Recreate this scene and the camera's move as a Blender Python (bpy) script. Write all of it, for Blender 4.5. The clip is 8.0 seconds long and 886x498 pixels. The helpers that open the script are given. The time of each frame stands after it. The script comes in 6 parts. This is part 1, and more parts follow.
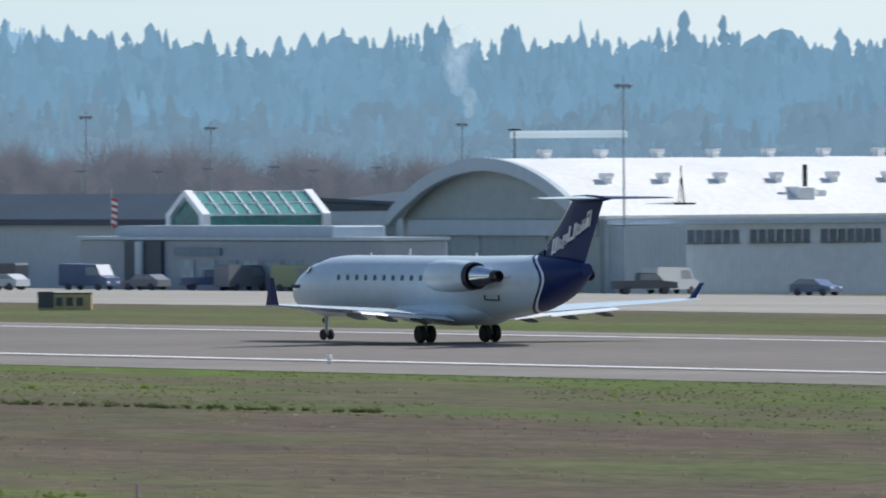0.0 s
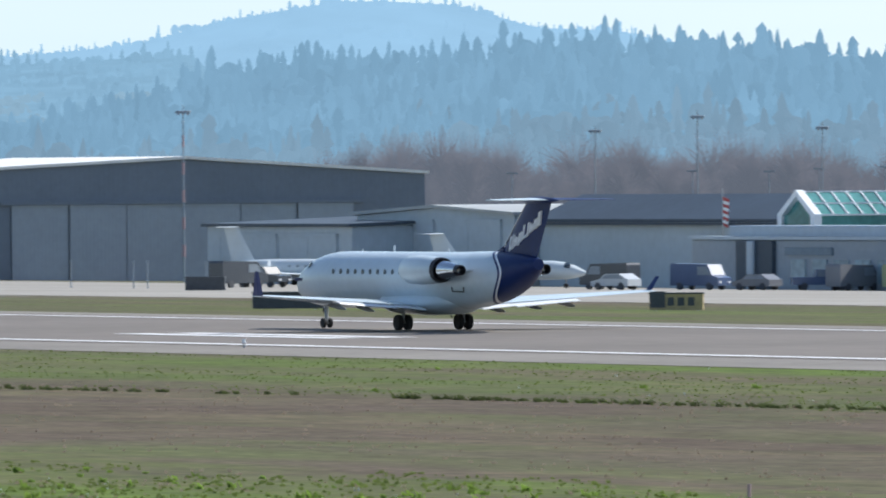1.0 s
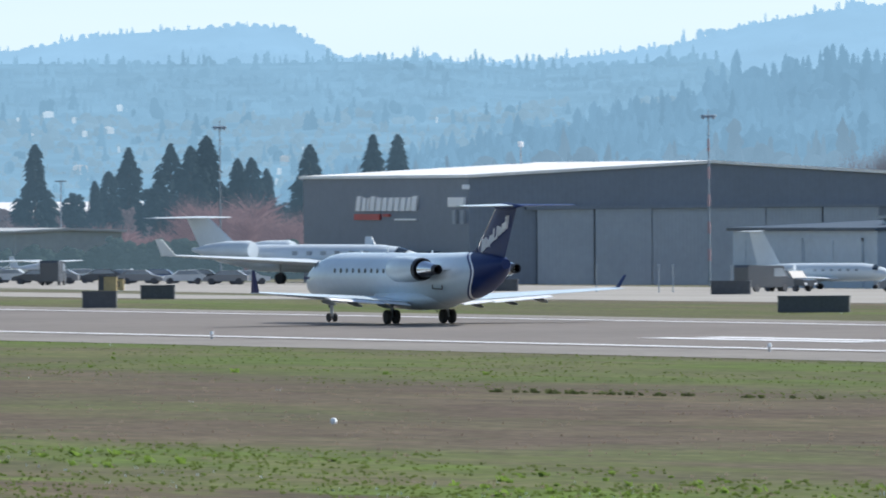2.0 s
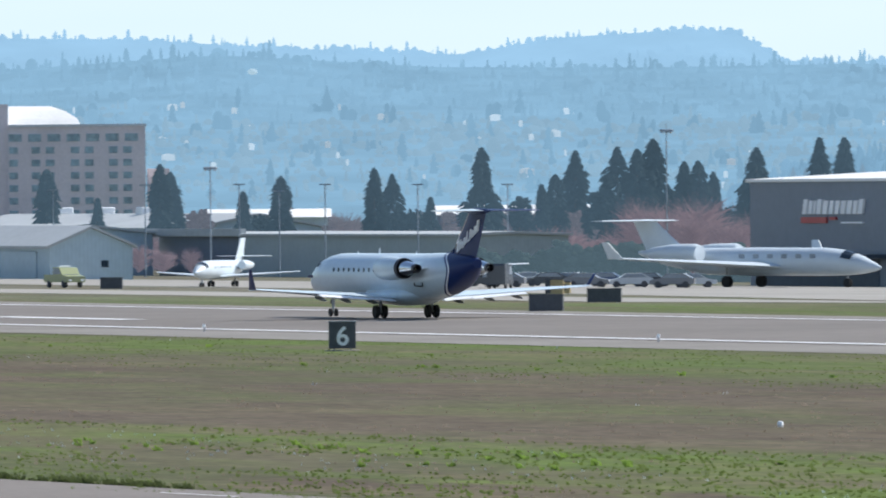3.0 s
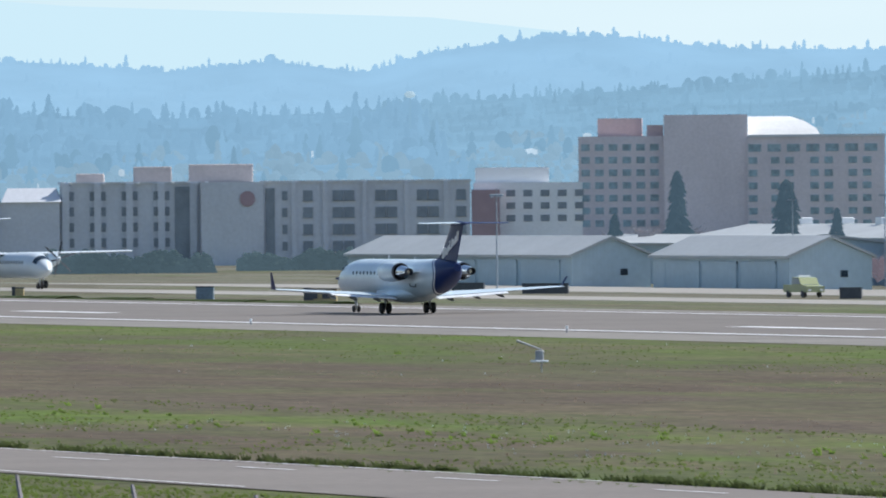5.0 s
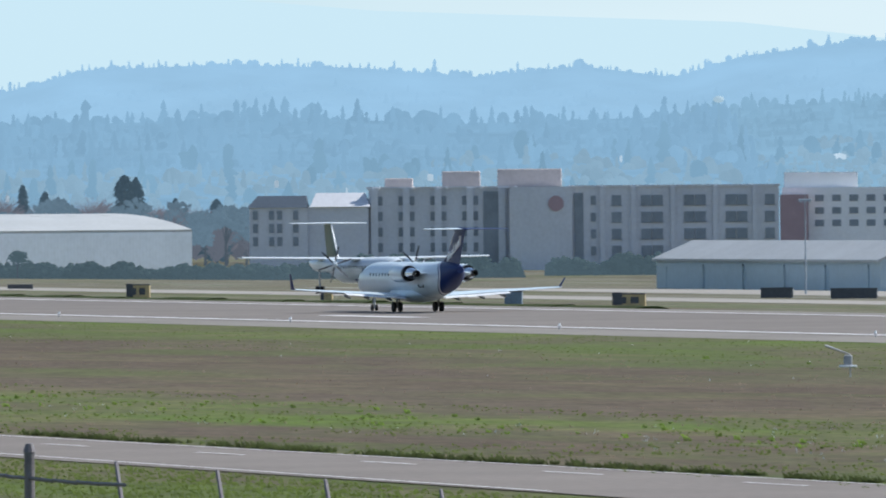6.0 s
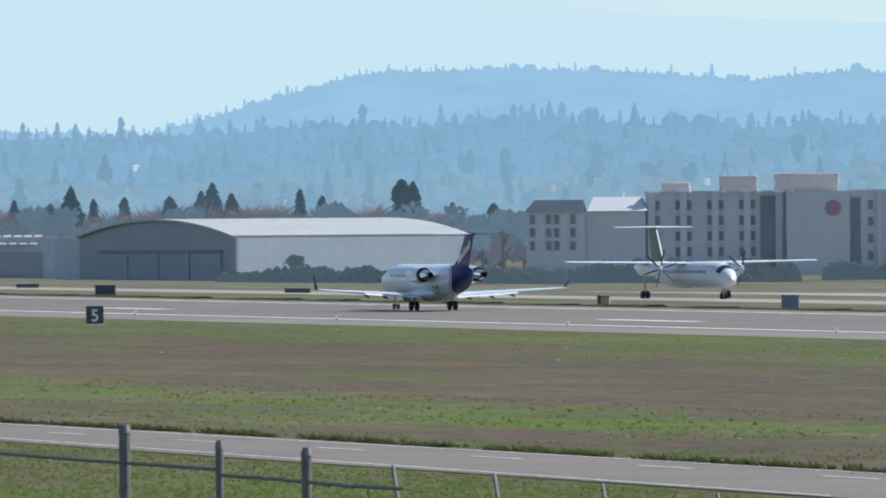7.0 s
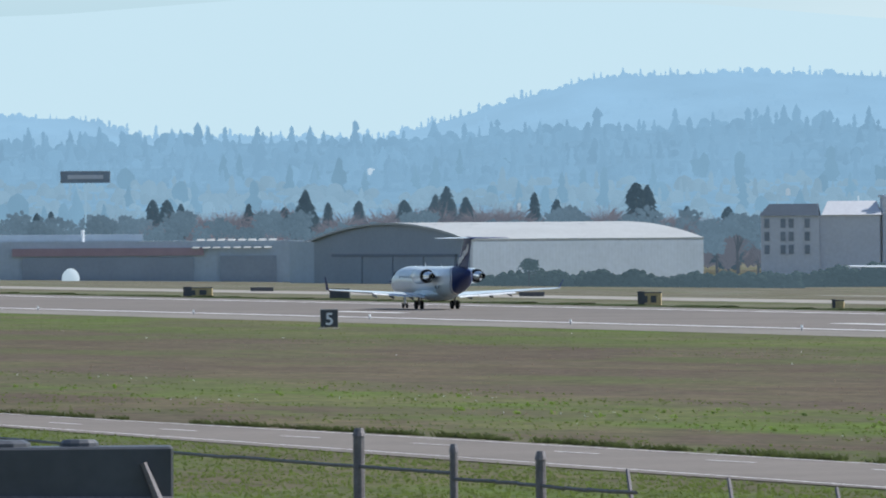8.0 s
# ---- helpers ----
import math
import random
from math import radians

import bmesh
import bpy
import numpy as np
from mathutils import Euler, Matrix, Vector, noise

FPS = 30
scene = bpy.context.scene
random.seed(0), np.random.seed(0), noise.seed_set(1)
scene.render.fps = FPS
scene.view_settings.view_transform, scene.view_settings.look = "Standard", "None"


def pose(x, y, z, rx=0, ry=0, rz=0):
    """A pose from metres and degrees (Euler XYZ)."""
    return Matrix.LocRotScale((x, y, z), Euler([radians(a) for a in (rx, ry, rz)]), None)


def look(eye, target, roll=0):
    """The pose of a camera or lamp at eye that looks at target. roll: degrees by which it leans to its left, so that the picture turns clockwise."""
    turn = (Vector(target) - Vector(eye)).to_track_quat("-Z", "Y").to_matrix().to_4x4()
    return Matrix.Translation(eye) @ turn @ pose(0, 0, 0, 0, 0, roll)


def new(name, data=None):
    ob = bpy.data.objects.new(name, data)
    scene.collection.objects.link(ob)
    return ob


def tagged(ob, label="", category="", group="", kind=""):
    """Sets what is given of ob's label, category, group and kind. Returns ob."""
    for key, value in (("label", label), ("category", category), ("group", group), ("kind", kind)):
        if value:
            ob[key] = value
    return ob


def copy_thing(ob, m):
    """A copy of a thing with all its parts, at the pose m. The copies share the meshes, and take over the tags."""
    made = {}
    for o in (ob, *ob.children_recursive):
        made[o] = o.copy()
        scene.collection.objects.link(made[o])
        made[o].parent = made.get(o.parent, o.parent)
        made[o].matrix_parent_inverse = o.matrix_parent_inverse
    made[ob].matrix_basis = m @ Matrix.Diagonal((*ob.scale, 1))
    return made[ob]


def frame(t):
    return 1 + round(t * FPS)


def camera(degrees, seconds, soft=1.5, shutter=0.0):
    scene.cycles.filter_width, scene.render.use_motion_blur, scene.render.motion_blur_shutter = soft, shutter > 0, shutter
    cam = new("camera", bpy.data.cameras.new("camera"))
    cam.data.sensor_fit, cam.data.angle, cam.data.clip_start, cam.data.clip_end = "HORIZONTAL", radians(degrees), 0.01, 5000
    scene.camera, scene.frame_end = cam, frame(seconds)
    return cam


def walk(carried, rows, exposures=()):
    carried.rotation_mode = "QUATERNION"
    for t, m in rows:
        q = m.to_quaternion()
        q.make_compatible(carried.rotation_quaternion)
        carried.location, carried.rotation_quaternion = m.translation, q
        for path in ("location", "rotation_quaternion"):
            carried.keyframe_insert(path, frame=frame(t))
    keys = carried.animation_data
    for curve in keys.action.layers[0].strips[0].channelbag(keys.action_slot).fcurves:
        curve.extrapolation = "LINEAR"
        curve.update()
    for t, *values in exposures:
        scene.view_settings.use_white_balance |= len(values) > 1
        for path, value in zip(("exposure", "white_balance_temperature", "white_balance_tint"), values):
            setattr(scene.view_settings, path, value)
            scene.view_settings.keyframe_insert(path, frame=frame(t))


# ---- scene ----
# A fixed long lens on the airfield's north side follows a regional jet down the runway.
# x runs along the runway (the jet rolls towards -x), y across it, z = 0 on the runway.
EYE = 7.4
cam = camera(4.388, 8.0, soft=1.9, shutter=0.12)
AIM = [
    # seconds, yaw, pitch, roll
    (0.0, 60.2438, -0.3943, 0.4120), (0.5, 61.8426, -0.3875, 0.4256), (1.0, 63.2731, -0.3733, 0.4199),
    (1.2, 63.8233, -0.3650, 0.4424), (2.3, 66.5760, -0.3226, 0.4785), (2.5, 67.0212, -0.3165, 0.4802),
    (3.0, 68.0883, -0.2986, 0.4903), (3.5, 69.1409, -0.2774, 0.4879), (4.0, 70.1335, -0.2558, 0.4884),
    (4.5, 71.0070, -0.2361, 0.4816), (4.7, 71.3034, -0.2291, 0.4784), (5.8, 72.9790, -0.1893, 0.4708),
    (6.0, 73.2799, -0.1827, 0.4571), (6.5, 73.9958, -0.1646, 0.4404), (7.0, 74.6528, -0.1517, 0.4285),
    (7.5, 75.2656, -0.1379, 0.4199), (8.0, 75.8141, -0.1251, 0.4011),
]
walk(cam, [(t, pose(0, 0, EYE, 90 + p, r, yw)) for t, yw, p, r in AIM], exposures=[(0.0, 0.05, 6230, 10), (0.5, 0.2, 6230, 10), (1.0, 0.32, 6230, 10), (2.5, 0.34, 6230, 10), (4.5, 0.3, 6230, 10), (8.0, 0.17, 6230, 10)])

# ---- light: clear spring midday, sun high beyond the runway ----
SUN_EL, SUN_AZ = 43.0, 0.0          # degrees; azimuth from +y, negative towards +x
world = bpy.data.worlds.new("sky")
scene.world = world
world.use_nodes = True
wn = world.node_tree
sky = wn.nodes.new("ShaderNodeTexSky")
sky.sky_type, sky.sun_disc = "NISHITA", False
sky.sun_elevation, sky.sun_rotation = radians(SUN_EL), radians(-SUN_AZ)
sky.air_density, sky.dust_density, sky.ozone_density, sky.altitude = 1.0, 0.6, 1.5, 10
wn.links.new(sky.outputs[0], wn.nodes["Background"].inputs[0])
wn.nodes["Background"].inputs[1].default_value = 0.115
sun = new("sun", bpy.data.lights.new("sun", "SUN"))
sun.data.energy, sun.data.angle, sun.data.color = 4.9, radians(0.6), (1.0, 0.95, 0.87)
_e, _a = radians(SUN_EL), radians(SUN_AZ)
_to = Vector((-math.sin(_a) * math.cos(_e), math.cos(_a) * math.cos(_e), math.sin(_e)))
sun.matrix_world = look(_to * 200, (0, 0, 0))


# ---- materials ----
def mat(name, col, rough=0.6, metal=0.0, vary=0.12, scale=0.6, fine=6.0, bump=0.0, col2=None, spec=0.5, leaf=0.0):
    """Principled paint with stains at a coarse and a fine scale (cycles a metre), object by object a little different."""
    m = bpy.data.materials.new(name)
    m.use_nodes = True
    nt = m.node_tree
    b = nt.nodes["Principled BSDF"]
    b.inputs["Roughness"].default_value, b.inputs["Metallic"].default_value = rough, metal
    b.inputs["Specular IOR Level"].default_value = spec
    geo = nt.nodes.new("ShaderNodeNewGeometry")
    n1, n2 = nt.nodes.new("ShaderNodeTexNoise"), nt.nodes.new("ShaderNodeTexNoise")
    for n, s, dt in ((n1, scale, 4), (n2, fine, 3)):
        n.inputs["Scale"].default_value, n.inputs["Detail"].default_value = s, dt
        nt.links.new(geo.outputs["Position"], n.inputs["Vector"])
    add = nt.nodes.new("ShaderNodeMath")
    add.operation = "MULTIPLY_ADD"
    nt.links.new(n2.outputs[0], add.inputs[0])
    add.inputs[1].default_value = 0.5
    half = nt.nodes.new("ShaderNodeMath")
    half.operation = "MULTIPLY"
    half.inputs[1].default_value = 0.5
    nt.links.new(n1.outputs[0], half.inputs[0])
    nt.links.new(half.outputs[0], add.inputs[2])
    ramp = nt.nodes.new("ShaderNodeValToRGB")
    c2 = col2 or col
    ramp.color_ramp.elements[0].position, ramp.color_ramp.elements[1].position = 0.34, 0.66
    ramp.color_ramp.elements[0].color = (*[max(0, c * (1 - vary)) for c in col], 1)
    ramp.color_ramp.elements[1].color = (*[min(1, c * (1 + vary)) for c in c2], 1)
    nt.links.new(add.outputs[0], ramp.inputs[0])
    nt.links.new(ramp.outputs[0], b.inputs["Base Color"])
    if bump:
        bp = nt.nodes.new("ShaderNodeBump")
        bp.inputs["Strength"].default_value, bp.inputs["Distance"].default_value = bump, 0.05
        nt.links.new(n2.outputs[0], bp.inputs["Height"])
        nt.links.new(bp.outputs[0], b.inputs["Normal"])
    if leaf:
        # light also passes through thin leaves and twigs
        tr, mix = nt.nodes.new("ShaderNodeBsdfTranslucent"), nt.nodes.new("ShaderNodeMixShader")
        nt.links.new(ramp.outputs[0], tr.inputs[0])
        mix.inputs[0].default_value = leaf
        nt.links.new(b.outputs[0], mix.inputs[1])
        nt.links.new(tr.outputs[0], mix.inputs[2])
        nt.links.new(mix.outputs[0], nt.nodes["Material Output"].inputs[0])
    return m


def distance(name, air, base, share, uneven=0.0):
    """Far land, kilometres of bright air painted in as glow over dull wooded ground."""
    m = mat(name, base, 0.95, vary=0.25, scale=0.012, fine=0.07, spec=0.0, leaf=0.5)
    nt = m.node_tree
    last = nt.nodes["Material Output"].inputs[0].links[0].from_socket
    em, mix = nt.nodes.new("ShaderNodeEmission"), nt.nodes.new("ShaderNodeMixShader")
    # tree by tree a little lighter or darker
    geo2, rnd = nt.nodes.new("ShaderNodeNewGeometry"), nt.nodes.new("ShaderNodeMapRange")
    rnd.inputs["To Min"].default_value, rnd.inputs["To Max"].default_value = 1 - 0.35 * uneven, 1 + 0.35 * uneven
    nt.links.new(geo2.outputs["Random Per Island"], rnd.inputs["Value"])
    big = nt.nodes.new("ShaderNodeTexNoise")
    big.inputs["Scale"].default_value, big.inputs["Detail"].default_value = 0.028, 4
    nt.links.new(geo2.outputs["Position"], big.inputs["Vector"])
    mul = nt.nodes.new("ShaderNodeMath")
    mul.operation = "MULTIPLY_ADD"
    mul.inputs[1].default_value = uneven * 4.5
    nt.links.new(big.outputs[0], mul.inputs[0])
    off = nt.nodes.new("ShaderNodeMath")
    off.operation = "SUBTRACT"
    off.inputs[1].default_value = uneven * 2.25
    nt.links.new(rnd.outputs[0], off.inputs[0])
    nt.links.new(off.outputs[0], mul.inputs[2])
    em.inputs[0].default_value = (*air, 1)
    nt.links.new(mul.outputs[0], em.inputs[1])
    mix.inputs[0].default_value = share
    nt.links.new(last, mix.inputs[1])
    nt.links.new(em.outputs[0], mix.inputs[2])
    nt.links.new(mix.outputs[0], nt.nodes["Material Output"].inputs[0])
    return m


def ribbed(m, pitch, depth=0.14):
    """Adds the vertical ribs of sheet cladding as relief, across x + y."""
    nt = m.node_tree
    geo, wave, bp = nt.nodes.new("ShaderNodeNewGeometry"), nt.nodes.new("ShaderNodeTexWave"), nt.nodes.new("ShaderNodeBump")
    wave.bands_direction = "DIAGONAL"
    wave.inputs["Scale"].default_value = 1.0 / pitch
    flat = nt.nodes.new("ShaderNodeVectorMath")
    flat.operation = "MULTIPLY"
    flat.inputs[1].default_value = (1, 1, 0)
    nt.links.new(geo.outputs["Position"], flat.inputs[0])
    nt.links.new(flat.outputs[0], wave.inputs["Vector"])
    nt.links.new(wave.outputs[0], bp.inputs["Height"])
    bp.inputs["Strength"].default_value, bp.inputs["Distance"].default_value = depth, 0.05
    nt.links.new(bp.outputs[0], nt.nodes["Principled BSDF"].inputs["Normal"])
    return m


M_WHITE = mat("aircraft_white", (0.56, 0.65, 0.70), 0.26, vary=0.05, scale=0.4, fine=3)
M_NAVY = mat("aircraft_navy", (0.010, 0.025, 0.105), 0.42, vary=0.15, scale=0.5, fine=3, spec=0.25)
M_STRIPE = mat("aircraft_stripe", (0.78, 0.8, 0.82), 0.35, vary=0.03)
# white paint of the distant aircraft, greyed for haze
M_FARPAINT = mat("hazed_aircraft_paint", (0.54, 0.60, 0.64), 0.4, vary=0.06, scale=0.5)
M_CHROME = mat("polished_metal", (0.62, 0.63, 0.65), 0.18, 1.0, vary=0.1, scale=2, fine=8)
# pole grey paled and blued to stand for haze
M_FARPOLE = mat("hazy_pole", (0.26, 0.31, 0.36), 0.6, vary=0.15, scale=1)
M_DARKMETAL = mat("sooty_metal", (0.03, 0.03, 0.035), 0.45, 0.6, vary=0.3, scale=2)
M_RUBBER = mat("tyre_rubber", (0.018, 0.018, 0.02), 0.8, vary=0.2, scale=3)
M_STEEL = mat("grey_steel", (0.36, 0.38, 0.40), 0.5, 0.3, vary=0.15, scale=2)
# paler copy of the dark glass, haze put into its colour
M_FARGLASS = mat("hazy_window", (0.22, 0.26, 0.30), 0.3, vary=0.25, scale=0.3)
M_GLASS = mat("dark_window", (0.03, 0.045, 0.06), 0.08, vary=0.2, scale=0.8)
M_CABIN = mat("cabin_window", (0.10, 0.135, 0.17), 0.15, vary=0.2, scale=0.8)
M_PANE = mat("blue_window", (0.26, 0.37, 0.43), 0.12, vary=0.35, scale=0.25, fine=1)
M_ASPHALT = mat("runway_asphalt", (0.172, 0.155, 0.14), 0.9, vary=0.16, scale=0.05, fine=0.6, bump=0.2, spec=0.2)
M_SHOULDER = mat("weathered_shoulder", (0.21, 0.195, 0.175), 0.9, vary=0.2, scale=0.06, fine=0.9, bump=0.2, spec=0.2)
M_ROAD = mat("road_asphalt", (0.185, 0.165, 0.148), 0.9, vary=0.14, scale=0.12, fine=2.5, bump=0.3, spec=0.2)
M_CONCRETE = mat("apron_concrete", (0.30, 0.285, 0.255), 0.85, vary=0.16, scale=0.03, fine=0.4, spec=0.2)
M_PAINT = mat("white_marking", (0.72, 0.72, 0.72), 0.6, vary=0.14, scale=0.35, fine=4)
M_GREYWALL = ribbed(mat("grey_cladding", (0.15, 0.185, 0.235), 0.5, vary=0.08, scale=0.15, fine=1.5), 0.9)
M_GREYDOOR = ribbed(mat("grey_hangar_door", (0.29, 0.335, 0.385), 0.55, vary=0.07, scale=0.2, fine=1.5), 0.7)
M_LIGHTWALL = ribbed(mat("pale_cladding", (0.43, 0.50, 0.56), 0.55, vary=0.08, scale=0.12, fine=1.2), 0.8)
M_BLUEWALL = ribbed(mat("pale_blue_cladding", (0.40, 0.50, 0.55), 0.55, vary=0.08, scale=0.12, fine=1.2), 0.8)
M_OLIVE = ribbed(mat("grey_green_cladding", (0.33, 0.38, 0.385), 0.55, vary=0.09, scale=0.12, fine=1.2), 0.8)
M_ROOFWHITE = mat("white_roof", (0.74, 0.74, 0.72), 0.55, vary=0.09, scale=0.12, fine=1.5, bump=0.1)
M_ROOFGREY = mat("grey_roof", (0.40, 0.42, 0.42), 0.6, vary=0.1, scale=0.12, fine=1.5, bump=0.1)
M_ROOFDARK = mat("dark_roof", (0.055, 0.078, 0.105), 0.6, vary=0.15, scale=0.15, fine=1.5)
# far brick and stucco, base colours paled towards blue to imitate haze
M_BRICK = mat("pinkish_brick", (0.69, 0.63, 0.65), 0.8, vary=0.1, scale=0.1, fine=1.5, bump=0.1)
M_TAN = mat("tan_stucco", (0.60, 0.62, 0.655), 0.8, vary=0.08, scale=0.1, fine=1.5, bump=0.1)
M_BRICKRED = mat("dull_red_brick", (0.38, 0.275, 0.295), 0.8, vary=0.12, scale=0.3)
M_RED = mat("red_paint", (0.42, 0.06, 0.06), 0.5, vary=0.1)
M_GREENGLASS = mat("green_glazing", (0.09, 0.25, 0.24), 0.12, vary=0.25, scale=0.3, fine=2)
M_YELLOW = mat("yellow_sign", (0.42, 0.33, 0.17), 0.6, vary=0.15, scale=1.5)
M_BLACK = mat("black_sign", (0.06, 0.067, 0.08), 0.5, vary=0.2, scale=2)
M_BLUESIGN = mat("blue_box", (0.15, 0.21, 0.27), 0.5, vary=0.2, scale=1.5)
# car paints with haze mixed in: blacks raised, whites dulled
M_CARPAINT = [mat(n, c, 0.25, vary=0.06) for n, c in (("white_car_paint", (0.5, 0.53, 0.56)), ("black_car_paint", (0.07, 0.08, 0.095)),
              ("grey_car_paint", (0.2, 0.21, 0.23)), ("green_yellow_paint", (0.33, 0.36, 0.2)), ("navy_car_paint", (0.10, 0.14, 0.24)))]
M_HANGARSIDE = ribbed(mat("weathered_white_cladding", (0.56, 0.62, 0.67), 0.55, vary=0.08, scale=0.12, fine=1.2), 0.8)
M_STRIPGLASS = mat("strip_window_glass", (0.10, 0.13, 0.17), 0.2, vary=0.35, scale=0.5)
M_WHITESTUCCO = mat("white_stucco", (0.82, 0.83, 0.84), 0.8, vary=0.06, scale=0.1, fine=1.5)
M_PENTHOUSE = mat("brown_stucco", (0.50, 0.455, 0.45), 0.8, vary=0.1, scale=0.2, fine=1.5)
M_REDBRICK = mat("rose_brick", (0.60, 0.46, 0.45), 0.8, vary=0.1, scale=0.2, fine=1.5)
M_DARKGREEN = mat("dark_green_paint", (0.05, 0.085, 0.065), 0.4, vary=0.1)
# black lightened to imitate haze, for far tyres and propeller blades
M_FARTYRE = mat("hazed_black", (0.07, 0.075, 0.085), 0.85, vary=0.2, scale=3)
M_POST = mat("galvanised_post", (0.16, 0.15, 0.16), 0.6, 0.4, vary=0.25, scale=6, fine=40)
# trees, bark and hedges beyond the apron, haze painted in as a glow
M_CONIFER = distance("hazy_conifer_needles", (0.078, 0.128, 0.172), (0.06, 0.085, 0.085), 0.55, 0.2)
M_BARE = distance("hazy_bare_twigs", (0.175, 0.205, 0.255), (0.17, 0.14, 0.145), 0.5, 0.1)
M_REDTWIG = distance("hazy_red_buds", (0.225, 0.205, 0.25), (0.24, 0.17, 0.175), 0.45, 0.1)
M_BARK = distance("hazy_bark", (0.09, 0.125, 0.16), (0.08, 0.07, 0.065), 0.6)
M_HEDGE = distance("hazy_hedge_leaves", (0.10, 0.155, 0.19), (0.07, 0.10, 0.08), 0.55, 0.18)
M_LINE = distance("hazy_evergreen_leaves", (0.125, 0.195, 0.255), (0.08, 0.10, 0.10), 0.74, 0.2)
M_DARKWEED = mat("dark_weeds", (0.085, 0.108, 0.042), 0.8, vary=0.3, scale=0.4, fine=2, spec=0.1, leaf=0.4)
# distant slopes, the haze put into their colour and glow
M_WOOD_A = distance("hazy_wooded_slope", (0.186, 0.332, 0.462), (0.12, 0.16, 0.17), 0.92, 0.1)
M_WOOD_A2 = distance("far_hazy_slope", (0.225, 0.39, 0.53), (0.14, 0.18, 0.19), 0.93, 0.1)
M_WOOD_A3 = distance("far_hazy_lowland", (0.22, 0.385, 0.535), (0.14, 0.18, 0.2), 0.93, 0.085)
# low trees on the slopes, valley haze painted into colour and glow
M_VALLEY_A = distance("hazy_grey_valley_trees", (0.186, 0.298, 0.395), (0.16, 0.16, 0.175), 0.91, 0.11)
M_VALLEY = distance("hazy_pale_valley_trees", (0.235, 0.375, 0.485), (0.2, 0.2, 0.22), 0.93, 0.09)
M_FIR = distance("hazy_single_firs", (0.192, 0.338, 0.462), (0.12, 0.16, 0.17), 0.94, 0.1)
M_WOOD_B = distance("hazy_farther_hills", (0.30, 0.50, 0.68), (0.15, 0.2, 0.24), 0.92, 0.05)
M_WOOD_C = distance("hazy_farthest_range", (0.54, 0.71, 0.775), (0.3, 0.4, 0.45), 0.97)
# pale far structures, haze painted in as emission
M_FARROOF = distance("hazy_pale_glow", (0.46, 0.58, 0.66), (0.75, 0.76, 0.78), 0.65, 0.3)
M_TOWER = distance("hazy_pale_tank", (0.40, 0.55, 0.64), (0.6, 0.7, 0.75), 0.7)
M_SMOKE = mat("thin_smoke", (0.55, 0.75, 0.9), 1.0, vary=0.1, scale=0.1, spec=0.0)
M_SMOKE.node_tree.nodes["Principled BSDF"].inputs["Alpha"].default_value = 0.13
_nt = M_SMOKE.node_tree
_tr, _mx = _nt.nodes.new("ShaderNodeBsdfTransparent"), _nt.nodes.new("ShaderNodeMixShader")
_mx.inputs[0].default_value = 0.91
_tl = _nt.nodes.new("ShaderNodeBsdfTranslucent")
_tl.inputs[0].default_value = (0.72, 0.86, 0.95, 1)
_nt.links.new(_tl.outputs[0], _mx.inputs[1])
_nt.links.new(_tr.outputs[0], _mx.inputs[2])
_nt.links.new(_mx.outputs[0], _nt.nodes["Material Output"].inputs[0])


